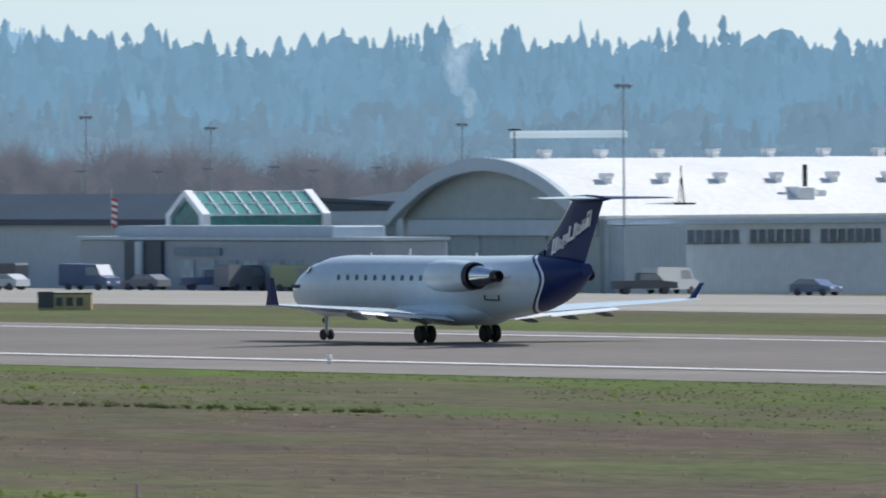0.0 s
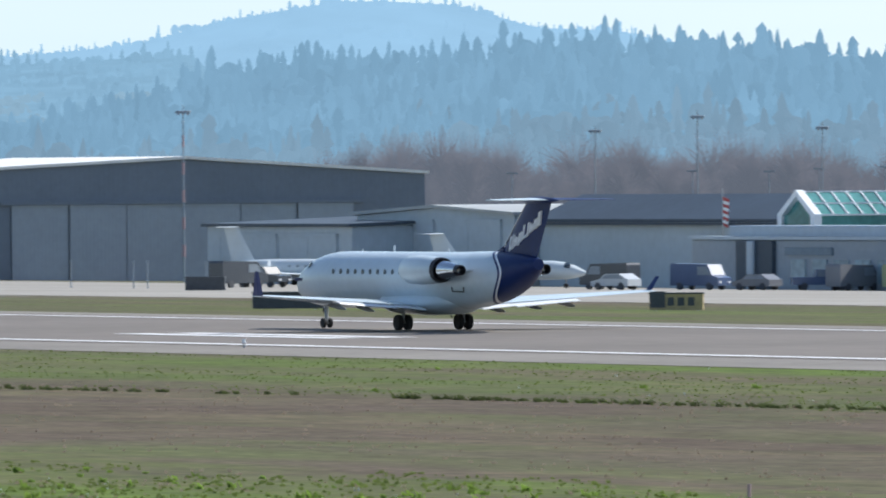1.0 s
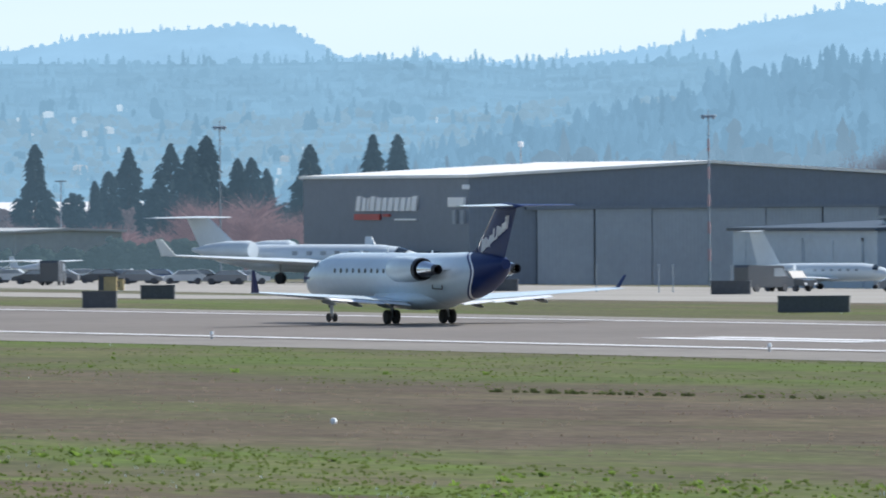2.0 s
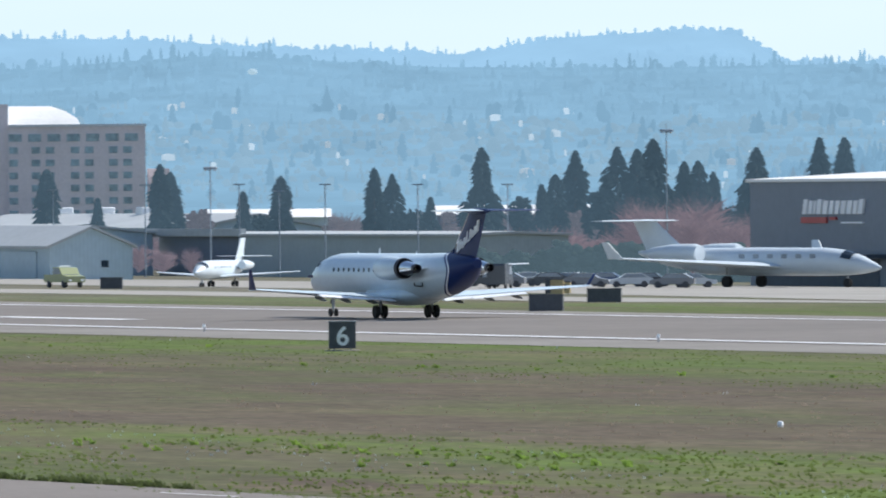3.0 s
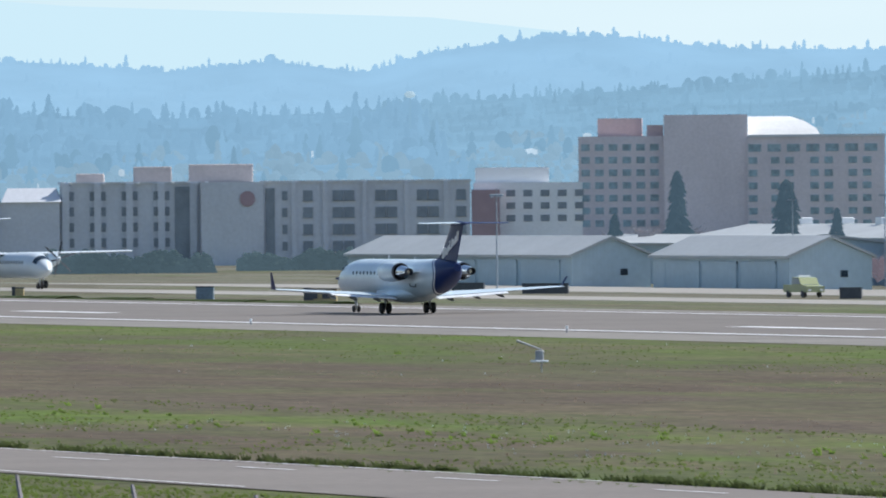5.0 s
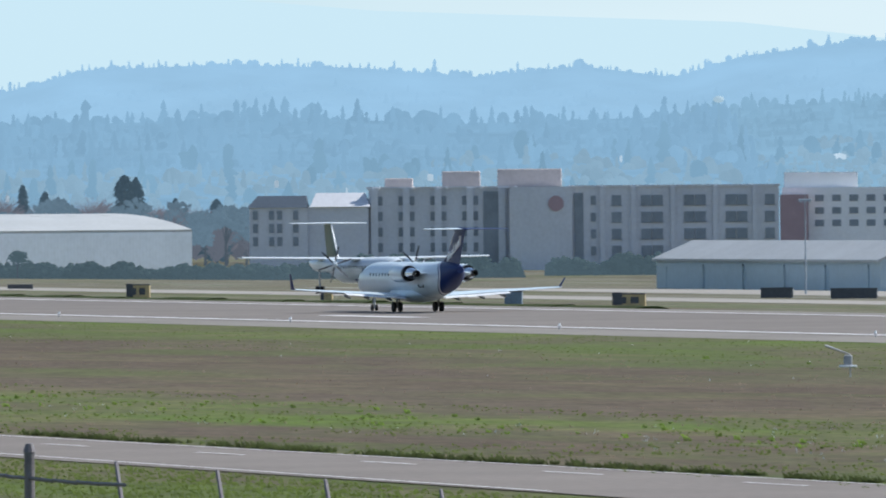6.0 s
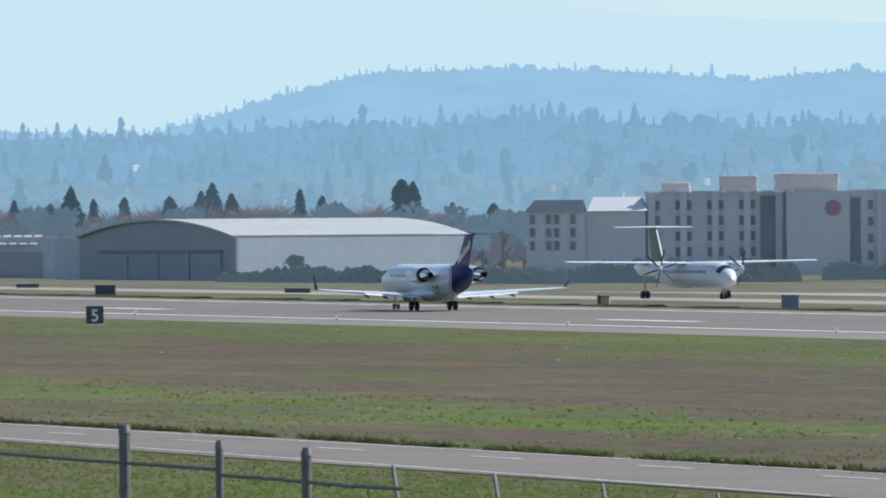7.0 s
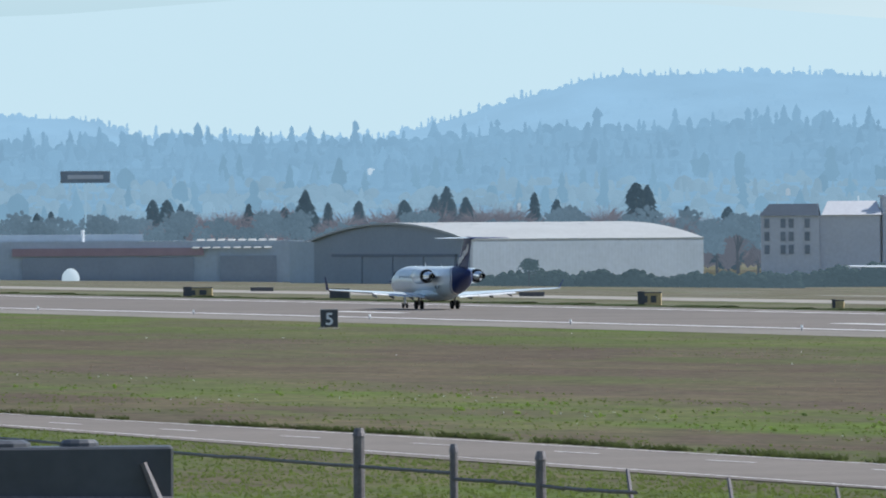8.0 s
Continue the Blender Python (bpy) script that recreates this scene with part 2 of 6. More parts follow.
def grass_material():
    """Rough airfield grass: green strips along the pavements, dull brown dead growth between, all broken up."""
    m = bpy.data.materials.new("airfield_grass")
    m.use_nodes = True
    nt = m.node_tree
    N, L = nt.nodes.new, nt.links.new
    b = nt.nodes["Principled BSDF"]
    b.inputs["Roughness"].default_value, b.inputs["Specular IOR Level"].default_value = 0.9, 0.1
    geo, sep = N("ShaderNodeNewGeometry"), N("ShaderNodeSeparateXYZ")
    L(geo.outputs["Position"], sep.inputs[0])

    def noi(sx, sy, detail=5.0):
        mp, n = N("ShaderNodeMapping"), N("ShaderNodeTexNoise")
        mp.inputs["Scale"].default_value = (sx, sy, 1)
        n.inputs["Scale"].default_value, n.inputs["Detail"].default_value = 1.0, detail
        L(geo.outputs["Position"], mp.inputs[0])
        L(mp.outputs[0], n.inputs["Vector"])
        return n.outputs[0]

    def mth(op, a, c, d=None):
        n = N("ShaderNodeMath")
        n.operation = op
        for i, v in enumerate((a, c, d)):
            if v is None:
                continue
            if isinstance(v, (int, float)):
                n.inputs[i].default_value = v
            else:
                L(v, n.inputs[i])
        return n.outputs[0]

    warp = mth("MULTIPLY_ADD", mth("SUBTRACT", noi(0.010, 0.035), 0.5), 46.0, sep.outputs[1])
    warp = mth("MULTIPLY_ADD", mth("SUBTRACT", noi(0.12, 0.3), 0.5), 16.0, warp)
    u = mth("DIVIDE", mth("SUBTRACT", warp, 60.0), 340.0)
    ramp = N("ShaderNodeValToRGB")
    G, G2, B, B2, T = (0.08, 0.1, 0.032), (0.095, 0.138, 0.027), (0.096, 0.073, 0.053), (0.113, 0.09, 0.062), (0.185, 0.187, 0.15)
    stops = [(60, G2), (98, G), (104, B), (108.5, B), (112, G2), (120, G2), (127, B2), (150, B), (168, B), (176, G), (206, G2),
             (262, G), (300, G2), (330, G), (352, B2), (380, T)]
    while len(ramp.color_ramp.elements) < len(stops):
        ramp.color_ramp.elements.new(0.5)
    for e, (yy, c) in zip(ramp.color_ramp.elements, stops):
        e.position, e.color = (yy - 60) / 340, (*c, 1)
    L(u, ramp.inputs[0])
    # far stretches along the runway are drier
    dry = N("ShaderNodeMix")
    dry.data_type = "RGBA"
    far = mth("MULTIPLY", mth("GREATER_THAN", sep.outputs[1], 262.0),
              N("ShaderNodeClamp").outputs[0])
    cl = far.node.inputs[1].links[0].from_node
    L(mth("DIVIDE", mth("ADD", mth("MULTIPLY", sep.outputs[0], -1.0), -690.0), 130.0), cl.inputs[0])
    L(mth("MULTIPLY", far, mth("MULTIPLY_ADD", noi(0.01, 0.06), 0.9, 0.25)), dry.inputs[0])
    L(ramp.outputs[0], dry.inputs[6])
    dry.inputs[7].default_value = (0.17, 0.17, 0.132, 1)
    # broken patches of straw-coloured and of fresh growth
    last = dry.outputs[2]
    for sx, sy, lo, hi, amount, c in ((0.035, 0.1, 0.46, 0.6, 0.62, (0.142, 0.12, 0.07)), (0.022, 0.07, 0.5, 0.62, 0.6, (0.086, 0.118, 0.034)), (0.026, 0.09, 0.46, 0.6, 0.62, (0.105, 0.08, 0.062)), (0.11, 0.4, 0.48, 0.7, 0.5, (0.08, 0.085, 0.042))):
        mr, mx = N("ShaderNodeMapRange"), N("ShaderNodeMix")
        mx.data_type = "RGBA"
        mr.inputs["From Min"].default_value, mr.inputs["From Max"].default_value, mr.inputs["To Max"].default_value = lo, hi, amount
        L(noi(sx, sy, 7.0), mr.inputs["Value"])
        L(mr.outputs[0], mx.inputs[0])
        L(last, mx.inputs[6])
        mx.inputs[7].default_value = (*c, 1)
        last = mx.outputs[2]
    fine = N("ShaderNodeMix")
    fine.data_type, fine.blend_type = "RGBA", "MULTIPLY"
    fine.inputs[0].default_value = 1.0
    L(last, fine.inputs[6])
    grain = N("ShaderNodeValToRGB")
    grain.color_ramp.elements[0].position, grain.color_ramp.elements[1].position = 0.3, 0.72
    grain.color_ramp.elements[0].color, grain.color_ramp.elements[1].color = (0.45, 0.45, 0.45, 1), (1.5, 1.5, 1.5, 1)
    L(mth("MULTIPLY_ADD", noi(1.1, 2.2, 6.0), 0.6, mth("MULTIPLY", noi(0.25, 0.5), 0.4)), grain.inputs[0])
    L(grain.outputs[0], fine.inputs[7])
    L(fine.outputs[2], b.inputs["Base Color"])
    return m


M_GRASS = grass_material()
M_TUFT = mat("grass_blades", (0.125, 0.165, 0.05), 0.85, vary=0.25, scale=0.3, fine=4, col2=(0.14, 0.19, 0.05), spec=0.1, leaf=0.5)
M_DEADTUFT = mat("dead_stalks", (0.25, 0.21, 0.165), 0.9, vary=0.3, scale=0.3, fine=4, spec=0.1, leaf=0.5)
M_WEED = mat("leafy_weeds", (0.12, 0.19, 0.04), 0.6, vary=0.35, scale=1.0, fine=5, col2=(0.17, 0.26, 0.05), spec=0.4, leaf=0.62)


def sky_material():
    """The pale sky low over the hills, whiter on the sun's side and bluer up and away from it."""
    m = bpy.data.materials.new("low_sky")
    m.use_nodes = True
    nt = m.node_tree
    geo, mp, gr, ramp, em = [nt.nodes.new("ShaderNode" + k) for k in ("NewGeometry", "Mapping", "TexNoise", "ValToRGB", "Emission")]
    mp.inputs["Scale"].default_value = (0.0011, 0.0011, 0.012)
    gr.inputs["Scale"].default_value, gr.inputs["Detail"].default_value = 1.0, 3
    sep, mad = nt.nodes.new("ShaderNodeSeparateXYZ"), nt.nodes.new("ShaderNodeMath")
    mad.operation = "MULTIPLY_ADD"
    nt.links.new(geo.outputs["Position"], mp.inputs[0])
    nt.links.new(mp.outputs[0], gr.inputs["Vector"])
    nt.links.new(geo.outputs["Position"], sep.inputs[0])
    mad.inputs[1].default_value = 1 / 3400
    nt.links.new(sep.outputs[1], mad.inputs[0])
    half = nt.nodes.new("ShaderNodeMath")
    half.operation = "MULTIPLY_ADD"
    half.inputs[1].default_value, half.inputs[2].default_value = 0.5, -0.25
    nt.links.new(gr.outputs[0], half.inputs[0])
    nt.links.new(half.outputs[0], mad.inputs[2])
    nt.links.new(mad.outputs[0], ramp.inputs[0])
    ramp.color_ramp.elements[0].position, ramp.color_ramp.elements[1].position = 0.2, 0.8
    ramp.color_ramp.elements[0].color, ramp.color_ramp.elements[1].color = (0.44, 0.61, 0.67, 1), (0.80, 0.87, 0.87, 1)
    nt.links.new(ramp.outputs[0], em.inputs[0])
    nt.links.new(em.outputs[0], nt.nodes["Material Output"].inputs[0])
    return m


M_SKY = sky_material()


# ---- mesh helpers ----
class Geo:
    """Collects vertices and faces of one mesh."""

    def __init__(self):
        self.v, self.f = [], []

    def poly(self, pts):
        n = len(self.v)
        self.v += [tuple(p) for p in pts]
        self.f.append(tuple(range(n, n + len(pts))))
        return self

    def add(self, verts, faces):
        n = len(self.v)
        self.v += [tuple(p) for p in verts]
        self.f += [tuple(i + n for i in f) for f in faces]
        return self

    def box(self, x0, y0, z0, x1, y1, z1):
        return self.add([(x0, y0, z0), (x1, y0, z0), (x1, y1, z0), (x0, y1, z0), (x0, y0, z1), (x1, y0, z1), (x1, y1, z1), (x0, y1, z1)],
                        [(0, 3, 2, 1), (4, 5, 6, 7), (0, 1, 5, 4), (1, 2, 6, 5), (2, 3, 7, 6), (3, 0, 4, 7)])

    def cbox(self, x0, y0, z0, x1, y1, z1, c):
        """A box with its upright edges and top chamfered by c."""
        ring = lambda i: [(x0 + i + c, y0 + i), (x1 - i - c, y0 + i), (x1 - i, y0 + i + c), (x1 - i, y1 - i - c), (x1 - i - c, y1 - i),
                          (x0 + i + c, y1 - i), (x0 + i, y1 - i - c), (x0 + i, y0 + i + c)]
        return self.loft([[(*p, z0) for p in ring(0)], [(*p, z1 - c) for p in ring(0)], [(*p, z1) for p in ring(c)]])

    def loft(self, rings, caps=True):
        n, k = len(self.v), len(rings[0])
        for r in rings:
            self.v += [tuple(p) for p in r]
        for i in range(len(rings) - 1):
            for j in range(k):
                a, c = n + i * k + j, n + i * k + (j + 1) % k
                self.f.append((a, c, c + k, a + k))
        if caps:
            self.f.append(tuple(n + j for j in reversed(range(k))))
            self.f.append(tuple(n + (len(rings) - 1) * k + j for j in range(k)))
        return self

    def tube(self, p, q, r0, r1=None, k=8):
        p, q = Vector(p), Vector(q)
        r1 = r0 if r1 is None else r1
        d = (q - p).normalized()
        s = d.orthogonal().normalized()
        w = d.cross(s)
        return self.loft([[o + (s * math.cos(6.28319 * j / k) + w * math.sin(6.28319 * j / k)) * r for j in range(k)] for o, r in ((p, r0), (q, r1))])

    def prism(self, outline, axis, a, c):
        """Extrudes a 2D outline along an axis from a to c: axis 'x' takes (y, z), 'y' takes (x, z), 'z' takes (x, y)."""
        put = {"x": lambda p, s: (s, p[0], p[1]), "y": lambda p, s: (p[0], s, p[1]), "z": lambda p, s: (p[0], p[1], s)}[axis]
        return self.loft([[put(p, a) for p in outline], [put(p, c) for p in outline]])

    def mesh(self, name, material, smooth=False):
        me = bpy.data.meshes.new(name)
        me.from_pydata(self.v, [], self.f)
        bm = bmesh.new()
        bm.from_mesh(me)
        bmesh.ops.recalc_face_normals(bm, faces=bm.faces)
        bm.to_mesh(me)
        bm.free()
        if smooth:
            me.shade_smooth()
            me.set_sharp_from_angle(angle=radians(40))
        me.materials.append(material)
        return me


def part(name, g, material, parent, label="", smooth=False, at=None):
    ob = new(name, g.mesh(name, material, smooth))
    ob.parent = parent
    if at is not None:
        ob.matrix_basis = at
    if label:
        ob["label"] = label
    return ob


def thing(name, label, category, m=None, group="", kind=""):
    ob = new(name)
    ob.empty_display_size = 0.5
    if m is not None:
        ob.matrix_basis = m
    return tagged(ob, label, category, group, kind)


def solid(name, g, material, label, category, kind="", group="", smooth=False, at=None):
    ob = new(name, g.mesh(name, material, smooth))
    if at is not None:
        ob.matrix_basis = at
    return tagged(ob, label, category, group, kind)


def polar(az, d):
    """Plan place at an azimuth (degrees left of +y) and a distance from the camera's stand."""
    return -math.sin(radians(az)) * d, math.cos(radians(az)) * d


def ground(y):
    """Height of the field: a bank by the camera, level at the runway, falling gently beyond it."""
    if y < 70:
        return 5.8 * max(0.0, (70 - y) / 70) ** 1.6 if y > 0 else 5.8
    return -0.0145 * (min(max(y, 264), 560) - 264)


# ---- ground sheet, pavements, markings ----
ys = [-400, -60, 0, 8, 16, 23.5, 32, 42, 55, 70, 90, 140, 200, 264, 330, 420, 500, 560, 900, 1600, 2600, 3600, 4900]
xs = [-4900, -3600, -2600, -1900, -1500, -1200, -900, -600, -300, 0, 300, 1200]
g = Geo()
g.add([(x, y, ground(y)) for y in ys for x in xs],
      [(j * len(xs) + i, j * len(xs) + i + 1, (j + 1) * len(xs) + i + 1, (j + 1) * len(xs) + i) for j in range(len(ys) - 1) for i in range(len(xs) - 1)])
solid("ground", g, M_GRASS, "airfield grass, green strips and dull brown dead growth", "grass", "structure")


def strip(name, material, label, pts_near, pts_far, lift, category, thick=0.0):
    """A pavement between a near and a far edge (lists of x, y), with finely cut spans that follow the field."""
    g = Geo()
    x0, x1 = pts_near[0][0], pts_near[-1][0]
    n = 60
    near = np.interp(np.linspace(x0, x1, n), *zip(*pts_near))
    far = np.interp(np.linspace(x0, x1, n), *zip(*pts_far))
    rows = []
    for i, x in enumerate(np.linspace(x0, x1, n)):
        cut = [near[i]] + [c for c in (264.0, 560.0) if near[i] < c < far[i]] + [far[i]]
        cut = np.interp(np.linspace(0, 1, 4), np.linspace(0, 1, len(cut)), cut)
        rows.append([(x, c, ground(c) + lift) for c in cut])
    g.add([p for r in rows for p in r], [(i * 4 + j, i * 4 + j + 1, i * 4 + j + 5, i * 4 + j + 4) for i in range(n - 1) for j in range(3)])
    return solid(name, g, material, label, category, "structure")


strip("runway", M_ASPHALT, "long grey asphalt runway with white edge lines", [(-2600, 216.5), (200, 216.5)], [(-2600, 260), (200, 260)], 0.03, "runway")
strip("runway_shoulder", M_SHOULDER, "pale weathered asphalt runway shoulder", [(-2600, 206), (200, 206)], [(-2600, 216.5), (200, 216.5)], 0.02, "pavement")
strip("runway_shoulder", M_SHOULDER, "pale weathered asphalt runway shoulder", [(-2600, 260), (200, 260)], [(-2600, 265), (200, 265)], 0.02, "pavement")
strip("taxiway", M_CONCRETE, "pale concrete parallel taxiway", [(-2600, 318), (-760, 318)], [(-2600, 350), (-760, 350)], 0.03, "taxiway")
strip("apron", M_CONCRETE, "pale concrete parking apron before the hangars", [(-1420, 405), (-1000, 392), (-760, 350), (-700, 364), (-100, 372)],
      [(-1420, 468), (-1000, 500), (-760, 540), (-700, 545), (-100, 560)], 0.03, "apron")
strip("perimeter_road", M_ROAD, "two-lane grey asphalt perimeter road", [(-900, 80.0), (-460, 87.9), (-417, 88.6), (-350, 88.6), (-300, 89.6), (-150, 92)],
      [(-900, 78.0 + 8.6), (-460, 94.4), (-386, 97.7), (-330, 98.9), (-290, 100.2), (-150, 103)], 0.03, "road")


def marking(name, label, x0, x1, y0, y1, lift=0.05, slope=0.0):
    g = Geo()
    n = max(1, int(abs(x1 - x0) / 40))
    for i in range(n):
        a, c = x0 + (x1 - x0) * i / n, x0 + (x1 - x0) * (i + 1) / n
        g.poly([(a, y0 + slope * (a - x0), ground(y0) + lift), (c, y0 + slope * (c - x0), ground(y0) + lift),
                (c, y1 + slope * (c - x0), ground(y1) + lift), (a, y1 + slope * (a - x0), ground(y1) + lift)])
    return solid(name, g, M_PAINT, label, "road marking", "structure")


marking("edge_line", "white runway edge line", -2600, 200, 217.5, 218.7)
marking("edge_line", "white runway edge line", -2600, 200, 256.2, 257.2)
for xa, rows in ((-477, (228.6, 231.4)), (-634, (230.3,)), (-787, (230.3,)), (-330, (229,)), (-940, (230.3,))):
    for yy in rows:
        marking("touchdown_bar", "white touchdown zone bar on the runway", xa - 11.5, xa + 11.5, yy, yy + 1.8)
for i in range(14):
    xa = -438 + 16.0 * i
    yc = 91.2 + (xa + 438) * 0.043
    marking("lane_dash", "short white centre dash on the perimeter road", xa - 2.4, xa + 2.4, yc, yc + 0.16, 0.05, 0.043)
marking("road_edge_line", "thin white edge line of the perimeter road", -455, -290, 89.0, 89.13, 0.05, 0.006)
marking("road_edge_line", "thin white edge line of the perimeter road", -455, -290, 94.3, 94.43, 0.05, 0.034)


# ---- distance: wooded slopes, hills, range ----
def profile(pts):
    a, e = zip(*pts)
    return lambda az: float(np.interp(az, a, e))


CREST_A = profile([(56, .60), (58, .61), (59.1, .66), (59.9, .61), (60.4, .67), (61, .59), (61.4, .65), (62.4, .68), (63.5, .63), (64.3, .64), (65.4, .58),
                   (66, .63), (67, .62), (68.1, .63), (69.2, .70), (70, .65), (70.6, .60), (71.4, .555), (72.1, .515), (73.2, .485), (74.1, .53), (74.8, .505),
                   (75.5, .50), (75.9, .44), (76.7, .455), (78.2, .43), (81, .42)])
CREST_B = profile([(56, .3), (61.9, .58), (62.2, .68), (62.4, .73), (62.8, .745), (63.2, .86), (63.6, .885), (63.9, .866), (64.3, .80), (64.8, .676), (65.5, .61),
                   (66.38, .645), (66.63, .79), (66.85, .805), (67.5, .77), (68, .69), (68.9, .73), (69.65, .78), (70.4, .79), (70.8, .85), (71.2, .86), (71.8, .785),
                   (72.12, .685), (72.6, .745), (73.1, .695), (73.7, .745), (74.4, .765), (75.06, .742), (75.5, .62), (76.1, .45), (77.3, .46), (77.6, .556), (78, .565), (81, .56)])
CREST_C = profile([(56, .5), (66, .5), (69, .6), (71.8, .93), (73.6, 1.0), (74.6, 1.087), (76.8, 1.117), (77.7, 1.05), (81, .95)])


def far_conifer(t, rng, x, y, z, h, w):
    """A ragged far fir: drooping tiers that step in irregularly towards a thin top."""
    c, n, ph = 6, 4, rng.uniform(0, 6)
    vs, fs = [], []
    lean = rng.uniform(-.04, .04) * h
    for q in range(n):
        lo = q / n
        out = w * (1 - lo * 0.88) ** rng.uniform(0.7, 1.1) * rng.uniform(0.72, 1.2)
        for rise, wide in ((0.0, out), (0.62 / n, out * rng.uniform(0.45, 0.7))):
            for j in range(c):
                rr, a = wide * rng.uniform(0.6, 1.3), ph + 6.283 * j / c
                vs.append((x + lean * lo + rr * math.cos(a), y + rr * math.sin(a), z + h * (lo + rise + rng.uniform(-0.04, 0.03))))
    for q in range(2 * n - 1):
        fs += [(c * q + j, c * q + (j + 1) % c, c * q + c + (j + 1) % c, c * q + c + j) for j in range(c)]
    vs.append((x + lean, y, z + h))
    fs += [(c * (2 * n - 1) + j, c * (2 * n - 1) + (j + 1) % c, 2 * n * c) for j in range(c)]
    t.add(vs, fs)


def far_round(t, rng, x, y, z, h, w):
    """A rounded far crown of two or three uneven lobes."""
    for _ in range(rng.choice((2, 3, 3))):
        ox, oy, oz = rng.gauss(0, .4) * w, rng.gauss(0, .4) * w, h * rng.uniform(.1, .5)
        r, v = w * rng.uniform(.55, .95), h * rng.uniform(.22, .4)
        vs, fs, c = [], [], 6
        for lo, wide in ((-1, .35), (-.4, .95), (.25, .95), (.75, .6)):
            vs += [(x + ox + r * wide * rng.uniform(.7, 1.25) * math.cos(6.283 * j / c), y + oy + r * wide * math.sin(6.283 * j / c), z + oz + v * (lo + rng.uniform(-.15, .15))) for j in range(c)]
        for q in range(3):
            fs += [(c * q + j, c * q + (j + 1) % c, c * q + c + (j + 1) % c, c * q + c + j) for j in range(c)]
        vs.append((x + ox, y + oy, z + oz + v))
        fs += [(18 + j, 18 + (j + 1) % c, 24) for j in range(c)]
        t.add(vs, fs)


def slope(name, label, crest, a0, a1, d0, d1, foot, material, tree_px, crest_drop, rows, spread, seed, fade=0.0, low=None, low_share=0.0, rounds=0.3, singles=0, houses=0):
    """A hillside seen from its foot to its crest, and the trees that stand on it, joined as one growth; leafless growth
    low down, greyed for valley haze.
    """
    rng = random.Random(seed)
    n = int((a1 - a0) / 0.06) + 1
    azs = np.linspace(a0, a1, n)

    def high(az, k, d):
        edge = min(1.0, (az - a0) / fade, (a1 - az) / fade) if fade else 1.0
        top = (crest(az) - crest_drop(az)) * max(0.0, edge) + foot * (1 - max(0.0, edge))
        return EYE + d * math.tan(radians(foot + (top - foot) * k ** 0.8))
    g = Geo()
    ks = np.linspace(0, 1, 9)
    pts = [(*polar(a, d0 + (d1 - d0) * k), high(a, k, d0 + (d1 - d0) * k)) for k in ks for a in azs] + [(*polar(a, d1 + 60), -8) for a in azs]
    g.add(pts, [(j * n + i, j * n + i + 1, (j + 1) * n + i + 1, (j + 1) * n + i) for j in range(9) for i in range(n - 1)])
    solid(name, g, material, label, "hillside", "structure")
    t, t_low = Geo(), Geo()
    for r in range(rows):
        k0 = (r + 0.6) / rows
        az = a0 + 0.02
        while az < a1 - 0.02:
            px = tree_px(az)
            k = min(1.0, max(0.0, k0 + rng.uniform(-0.6, 0.5) / rows)) if r < rows - 1 else rng.uniform(0.965, 1.0)
            d = d0 + (d1 - d0) * k
            clump = noise.noise((az * 4.3 + seed, r * 0.6, 0.3))
            lowland = low is not None and k + 0.25 * noise.noise((az * 2.1, r * 0.5, 7.7)) < low_share
            full = rng.random() < rounds * (1.8 if lowland else 1.0) + 0.35 * clump
            h = px * d / 20460 * rng.choice((0.65, 0.75, 0.85, 0.95, 1.1, 1.3)) * rng.uniform(0.85, 1.12) * (1 + 0.5 * clump)
            x, y = polar(az, d)
            z = high(az, k, d) - 0.2 * h
            if full:
                far_round(t_low if lowland else t, rng, x, y, z, h * .85, h * rng.uniform(0.26, 0.42))
            else:
                far_conifer(t_low if lowland else t, rng, x, y, z, h, h * rng.uniform(0.19, 0.34))
            az += math.degrees(px * spread * rng.uniform(0.3, 1.7) / 20460)
    fir, house = Geo(), Geo()
    for i in range(singles):
        az, k = a0 + (a1 - a0) * (i + rng.random()) / singles, rng.uniform(0.02, 0.62)
        d = d0 + (d1 - d0) * k
        h = tree_px(az) * d / 20460 * rng.choice((1.0, 1.25, 1.5, 1.9)) * rng.uniform(.85, 1.1)
        (far_conifer if rng.random() < .7 else far_round)(fir, rng, *polar(az, d), high(az, k, d) - .1 * h, h, h * rng.uniform(.22, .34))
    for i in range(houses):
        az, k = rng.uniform(a0, a1), rng.uniform(0.03, 0.6)
        d = d0 + (d1 - d0) * k
        x, y = polar(az, d)
        z, w = high(az, k, d) + tree_px(az) * .42 * d / 20460, rng.choice((.25, .35, .5, .7, 1.0, 1.5)) * rng.uniform(.7, 1.2)
        house.prism([(y - w, z - 2), (y + w, z - 2), (y + w, z - .15), (y, z + .12 * w + .1), (y - w, z - .15)], "x", x - w, x + w)
    if houses:
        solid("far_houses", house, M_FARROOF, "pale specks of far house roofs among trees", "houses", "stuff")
    for geo, m, what in ((t, material, "dense far conifers and rounded trees on a hazy "), (fir, M_FIR, "single taller firs scattered over a hazy "),
                         (t_low, low, "haze-greyed leafless and evergreen trees below a hazy ")) if singles else ((t, material, "dense far conifers and rounded trees on a hazy "), (t_low, low, "haze-greyed leafless and evergreen trees below a hazy ")):
        if geo.v:
            me = bpy.data.meshes.new("far_trees")
            me.from_pydata(geo.v, [], geo.f)
            me.materials.append(m)
            tagged(new("far_trees", me), what + label.split(",")[0], "forest", kind="stuff")


